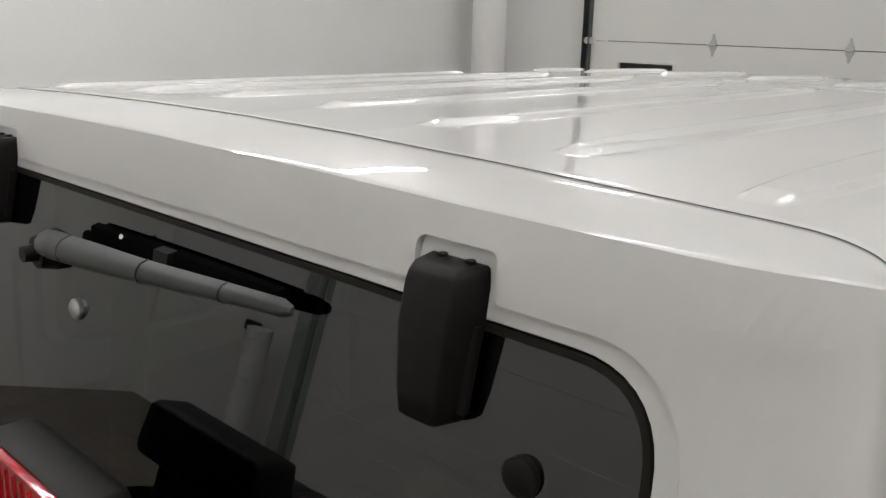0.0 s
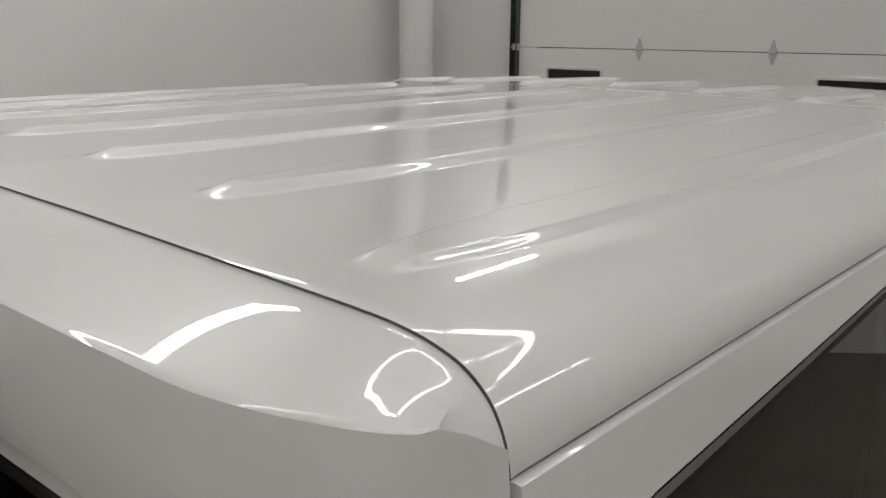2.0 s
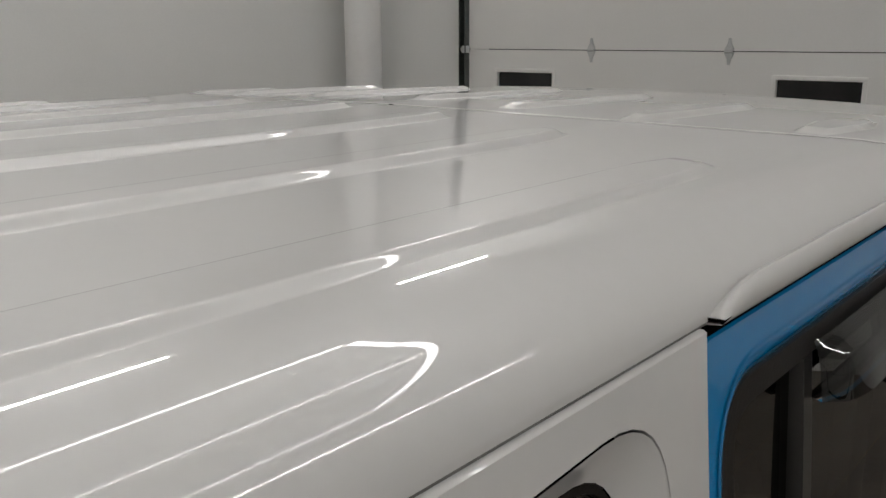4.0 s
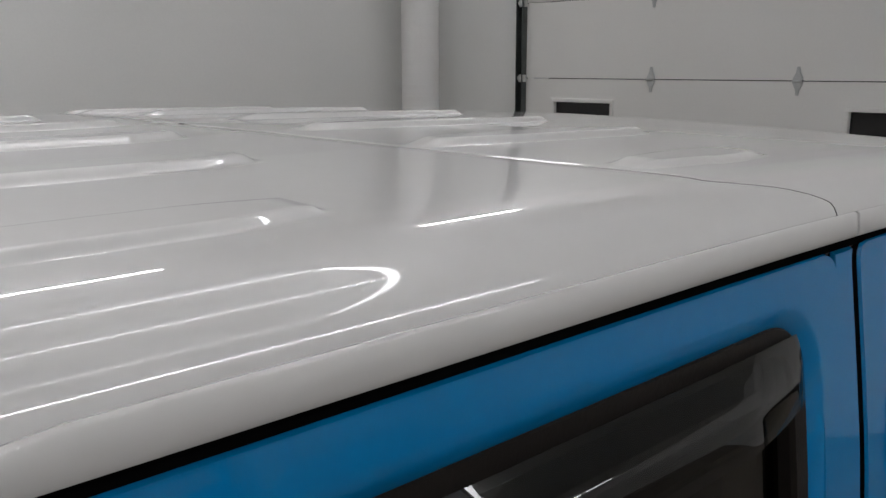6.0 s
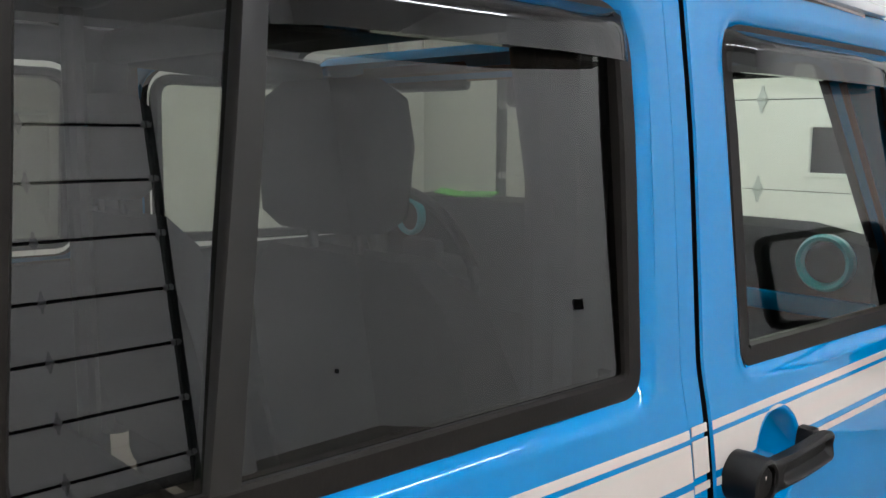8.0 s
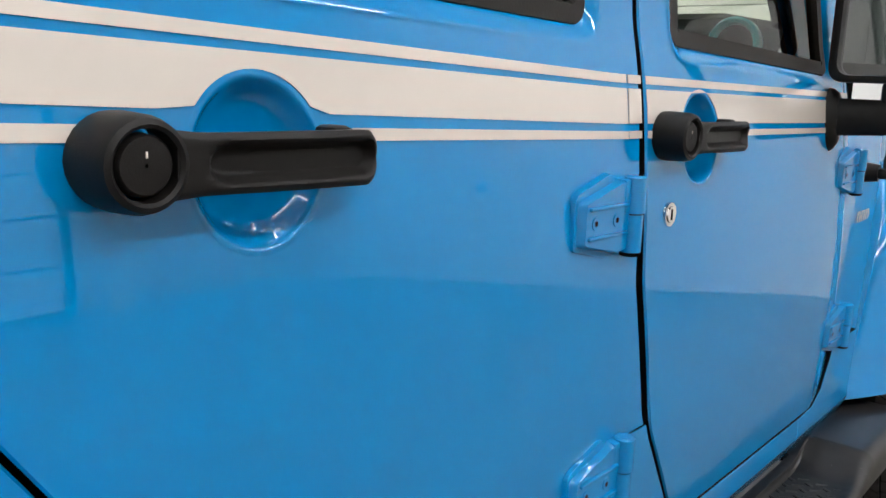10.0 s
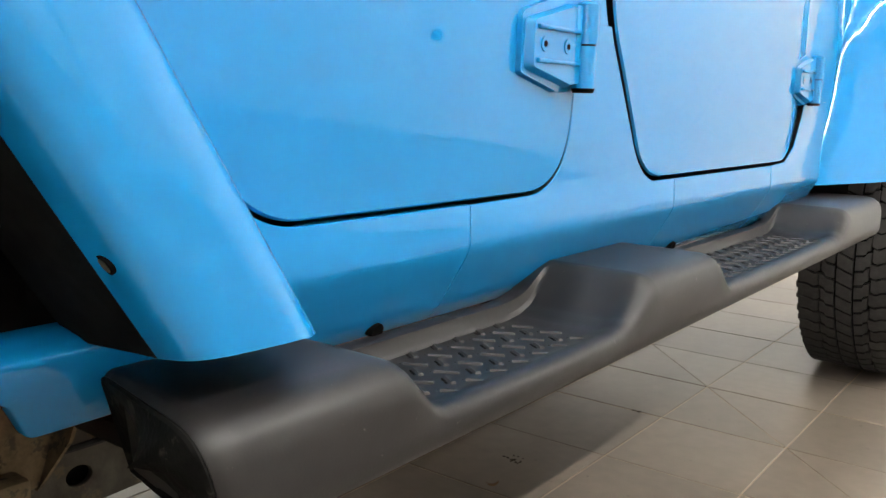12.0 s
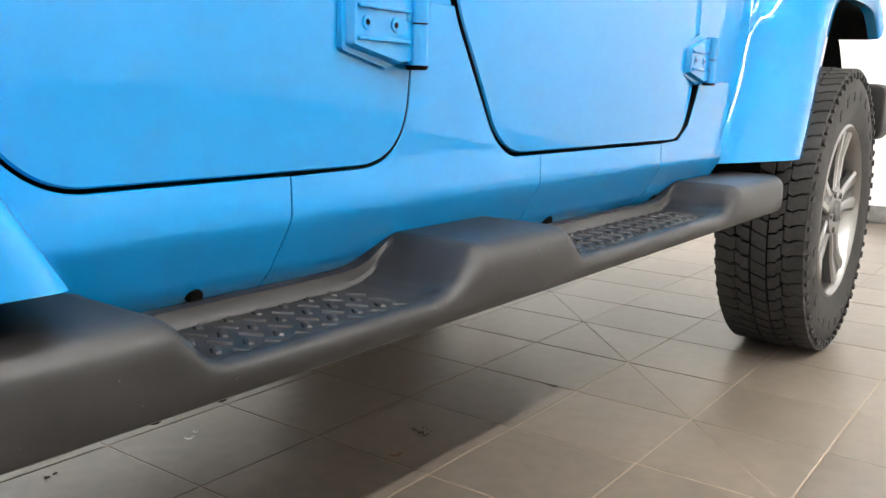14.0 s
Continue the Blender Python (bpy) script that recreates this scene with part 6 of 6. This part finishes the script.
def seat(x, y, wide, back_top, head, name="seat"):
    bm = bmesh.new()
    box(bm, (x - wide, y, 0.83), (x + wide, y + 0.50, 0.98), 0.05, 3)
    rings = []
    for t, w, dep in ((0.0, wide, 0.07), (0.25, wide * 1.02, 0.075), (0.6, wide * 0.98, 0.065), (0.9, wide * 0.85, 0.05), (1.0, wide * 0.6, 0.03)):
        z = 0.95 + (back_top - 0.95) * t
        yy = y + 0.04 - 0.13 * t
        rings.append([(x + a * w, yy + b * dep, z) for a, b in ((-1, -0.6), (-0.8, -1), (0.8, -1), (1, -0.6), (1, 0.8), (0.75, 1), (0.3, 0.7), (-0.3, 0.7), (-0.75, 1), (-1, 0.8))])
    loft(bm, rings)
    part(name, bm, CLOTH, cab, angle=50)
    for hx_ in head:
        bm = bmesh.new()
        for q in (-0.05, 0.05):
            cyl(bm, (x + hx_ + q, y - 0.10, back_top - 0.05), (x + hx_ + q, y - 0.11, back_top + 0.06), 0.007, n=8)
        rings = []
        for z, w, dep in ((0.03, 0.09, 0.035), (0.05, 0.115, 0.05), (0.14, 0.125, 0.055), (0.20, 0.115, 0.05), (0.225, 0.08, 0.03)):
            rings.append([(x + hx_ + a * w, y - 0.11 + b * dep, back_top + z) for a, b in rounded([(-1, -1), (1, -1), (1, 1), (-1, 1)], 0.5, 3)])
        loft(bm, rings)
        part("headrest", bm, CLOTH, cab, angle=50)


seat(0.36, 1.04, 0.25, 1.44, (0,), "front_seat")
seat(-0.36, 1.04, 0.25, 1.44, (0,), "front_seat")
seat(0.0, 0.42, 0.60, 1.36, (-0.36, 0.36), "rear_bench")
bm = bmesh.new()
for s in (-1, 1):
    tube(bm, [(s * 0.64, -0.35, 0.9), (s * 0.63, -0.30, 1.5), (s * 0.60, -0.22, 1.74), (s * 0.60, 0.3, 1.775), (s * 0.60, 1.05, 1.775), (s * 0.62, 1.6, 1.74)], 0.036, 12)
    tube(bm, [(s * 0.66, 1.05, 0.9), (s * 0.65, 1.05, 1.5), (s * 0.60, 1.05, 1.77)], 0.036, 12)
tube(bm, [(-0.60, 1.05, 1.775), (0.60, 1.05, 1.775)], 0.036, 12)
tube(bm, [(-0.60, -0.20, 1.75), (0.60, -0.20, 1.75)], 0.036, 12)
part("roll_bar", bm, TRIM, cab, "padded black roll bar", angle=50)
bm = bmesh.new()
box(bm, (0.66, 0.44, 1.68), (0.72, 0.50, 1.745), 0.02, 3)
cyl(bm, (0.69, 0.47, 1.38), (0.69, 0.47, 1.69), 0.008, n=10)
part("belt_reel", bm, BLACK, cab)
bm = bmesh.new()
rings = []
for x, top_z in ((-0.72, 1.40), (-0.6, 1.425), (0.0, 1.43), (0.55, 1.425), (0.69, 1.40)):
    rings.append([(x, y, z) for y, z in ((1.97, 1.12), (1.93, 1.22), (1.935, top_z - 0.06), (1.96, top_z - 0.015), (2.0, top_z), (2.08, top_z - 0.06), (2.10, 1.12))])
loft(bm, rings)
part("dashboard", bm, TRIM, cab, angle=40)
bm = bmesh.new()
box(bm, (0.12, 1.925, 1.245), (0.70, 1.945, 1.285), 0.006, 2)
part("dash_strip", bm, BLUE, cab, "blue painted dashboard strip")
for x in (0.605, -0.605):
    bm = bmesh.new()
    n = 28
    for prof, mi in (([(0.055, 0.0), (0.056, -0.018), (0.051, -0.026), (0.044, -0.024), (0.040, -0.012)], 0), ([(0.041, -0.010), (0.03, -0.014), (0.002, -0.016)], 1)):
        loft(bm, [[(x + r * math.cos(2 * math.pi * i / n), 1.935 + d, 1.355 + r * math.sin(2 * math.pi * i / n)) for i in range(n)] for r, d in prof], True, False, mi)
    part("air_vent", bm, [TEAL, TRIM], cab, "round air vent with a blue ring")
bm = bmesh.new()
n = 28
tube(bm, [(-0.36 + 0.185 * math.cos(2 * math.pi * i / n), 1.74 - 0.07 * math.sin(2 * math.pi * i / n), 1.28 + 0.175 * math.sin(2 * math.pi * i / n)) for i in range(n + 1)], 0.014, 10)
box(bm, (-0.43, 1.73, 1.23), (-0.29, 1.77, 1.33), 0.02, 2)
cyl(bm, (-0.36, 1.76, 1.27), (-0.36, 1.95, 1.22), 0.03, n=12)
part("steering_wheel", bm, TRIM, cab)
bm = bmesh.new()
box(bm, (-0.13, 1.80, 1.66), (0.13, 1.83, 1.73), 0.02, 3)
cyl(bm, (0, 1.82, 1.70), (0, 1.83, 1.77), 0.012, n=10)
part("inside_mirror", bm, TRIM, cab)
for s in (-1, 1):
    bm = bmesh.new()
    box(bm, (s * 0.40 - 0.2, 1.74, 1.70), (s * 0.40 + 0.2, 1.765, 1.80), 0.012, 3)
    part("sun_visor", bm, TRIM, cab)
bm = bmesh.new()
box(bm, (-0.70, -0.44, 1.828), (0.70, 1.1, 1.832))
box(bm, (-0.70, 1.1, 1.806), (0.70, 1.60, 1.83))
part("headliner", bm, TRIM, cab)
for s in (-1, 1):
    bm = bmesh.new()
    box(bm, (s * 0.755 - 0.02, -0.56, 0.70), (s * 0.755 + 0.02, 0.28, 1.24), 0.01, 2)
    part("side_trim", bm, TRIM, cab)
    bm = bmesh.new()
    box(bm, (s * 0.655 - 0.045, 1.02, 0.9), (s * 0.655 + 0.045, 1.12, 1.77), 0.02, 2)
    part("pillar_trim", bm, TRIM, cab)
bm = bmesh.new()
box(bm, (-0.72, -0.60, 0.66), (0.72, -0.575, 1.2), 0.01, 2)
part("tailgate_trim", bm, TRIM, cab)
for s in (-1, 1):
    bm = bmesh.new()
    for y0, y1 in ((0.36, 1.07), (1.14, 1.98)):
        box(bm, (s * 0.755 - 0.02, y0, 0.68), (s * 0.755 + 0.02, y1, 1.30), 0.012, 2)
    part("door_card", bm, TRIM, cab)
bm = bmesh.new()
loft(bm, [[(x, y, z), (x, y + 0.03, z + 0.012), (x, y + 0.03, z + 0.015), (x, y, z + 0.003)] for x, y, z in ((-0.56, 1.975, 1.424), (-0.46, 1.965, 1.418), (-0.33, 1.975, 1.424))])
GREEN = mottled("green_plastic", (0.10, 0.62, 0.02), rough=0.5, var=0.08)
tagged(part("green_tag", bm, GREEN, None), "bright green plastic tag lying on the black dashboard", "tag")

# ---- floor ----
bm = bmesh.new()
box(bm, (XL - 0.2, YR - 0.2, -0.12), (XR + 0.2, YF + 0.2, -0.0013))
floor = tagged(part("floor", bm, GROUT, None), "grey-brown square porcelain floor tiles with light grout", "floor", kind="structure")
TX, TY, JO = 0.2885, 0.3025, 0.0021
OX, OY = 0.557, 2.428


def tile_mesh(pts, name):
    bm = bmesh.new()
    c = sum((Vector((*p, 0)) for p in pts), Vector()) / len(pts)
    lo = [(p[0], p[1], -0.0035) for p in pts]
    md = [(p[0], p[1], -0.0009) for p in pts]
    hi = [(c.x + (p[0] - c.x) * 0.985, c.y + (p[1] - c.y) * 0.985, 0.0) for p in pts]
    loft(bm, [lo, md, hi], True, False)
    bm.faces.new([v for v in bm.verts][-len(pts):])
    finish(bm, 20)
    me = bpy.data.meshes.new(name)
    bm.to_mesh(me)
    bm.free()
    me.materials.append(TILE)
    return me


sx, sy = TX - JO, TY - JO
whole = tile_mesh([(0, 0), (sx, 0), (sx, sy), (0, sy)], "tile")
q = 0.0012
half_a = tile_mesh([(0, 0), (sx - q, 0), (0, sy - q)], "half_tile")
half_b = tile_mesh([(sx, q), (sx, sy), (q, sy)], "half_tile")
far = []
rnd = random.Random(4)
for i in range(-22, 28):
    for j in range(-22, 14):
        x, y = OX + i * TX + JO / 2, OY + j * TY + JO / 2
        if x < XL - 0.1 or x > XR or y < YR - 0.1 or y > YF:
            continue
        diag = i + j == -1
        near = -1.1 < x < 1.75 and 0.4 < y < 5.8
        if near:
            for me in ((half_a, half_b) if diag else (whole,)):
                o = new("tile", me)
                o.location = (x, y, rnd.uniform(-0.0004, 0.0004))
                o.parent = floor
        else:
            far.append((x, y))
verts, faces = [], []
for x, y in far:
    b = len(verts)
    verts += [(x, y, -0.003), (x + sx, y, -0.003), (x + sx, y + sy, -0.003), (x, y + sy, -0.003), (x + 0.002, y + 0.002, 0), (x + sx - 0.002, y + 0.002, 0), (x + sx - 0.002, y + sy - 0.002, 0), (x + 0.002, y + sy - 0.002, 0)]
    faces += [(b + 4, b + 5, b + 6, b + 7)] + [(b + k, b + (k + 1) % 4, b + 4 + (k + 1) % 4, b + 4 + k) for k in range(4)]
me = bpy.data.meshes.new("far_tiles")
me.from_pydata(verts, [], faces)
me.materials.append(TILE)
o = new("far_tiles", me)
o.parent = floor
o["kind"] = "stuff"
# bits of debris on the floor under the car
LEAFM = mottled("dry_leaf", (0.17, 0.095, 0.045), rough=0.6, var=0.3, scale=60)
PEELM = mottled("white_peel", (0.62, 0.60, 0.56), rough=0.5, var=0.1, scale=60)


def curl(name, x, y, turn, length, width, lift, mat, label, category):
    """A curled flake lying on the floor: its ends stand up a little."""
    bm = bmesh.new()
    rings = []
    for k in range(9):
        t = k / 8 - 0.5
        w = width * math.sqrt(max(0.06, 1 - 4 * t * t))
        z = 0.0006 + lift * (4 * t * t) ** 1.4
        bend = 0.25 * length * t * t
        rings.append([(length * t, bend - w, z), (length * t, bend + w, z + 0.2 * lift), (length * t, bend + w, z + 0.2 * lift + 0.0006), (length * t, bend - w, z + 0.0006)])
    loft(bm, rings, True, True)
    o = tagged(part(name, bm, mat, None, angle=60), label, category)
    o.matrix_basis = pose(x, y, 0, 0, 0, turn)
    return o


curl("dry_leaf", 0.458, 1.545, 50, 0.026, 0.0042, 0.006, LEAFM, "small curled dry brown leaf on the floor tiles", "leaf")
curl("plastic_flake", 0.079, 1.342, 70, 0.022, 0.0025, 0.005, PEELM, "small curled white plastic flake on the floor tiles", "flake")
curl("plastic_flake", 0.060, 1.372, 20, 0.012, 0.0018, 0.003, PEELM, "small curled white plastic flake on the floor tiles", "flake")
for cx, cy, nn in ((0.421, 1.676, 16), (0.031, 1.065, 3), (0.497, 2.127, 3)):
    bm = bmesh.new()
    for k in range(nn):
        x, y = cx + rnd.gauss(0, 0.014), cy + rnd.gauss(0, 0.010)
        r = rnd.uniform(0.0010, 0.0034)
        box(bm, (x - r * 1.6, y - r * 0.7, 0.0), (x + r * 1.6, y + r * 0.7, r * 0.8), r * 0.2, 1, rot=Matrix.Rotation(rnd.uniform(0, 3), 4, "Z"))
    tagged(part("debris", bm, FRAME, None), "small crumbs of dry dirt on the tiled floor", "debris", kind="stuff")
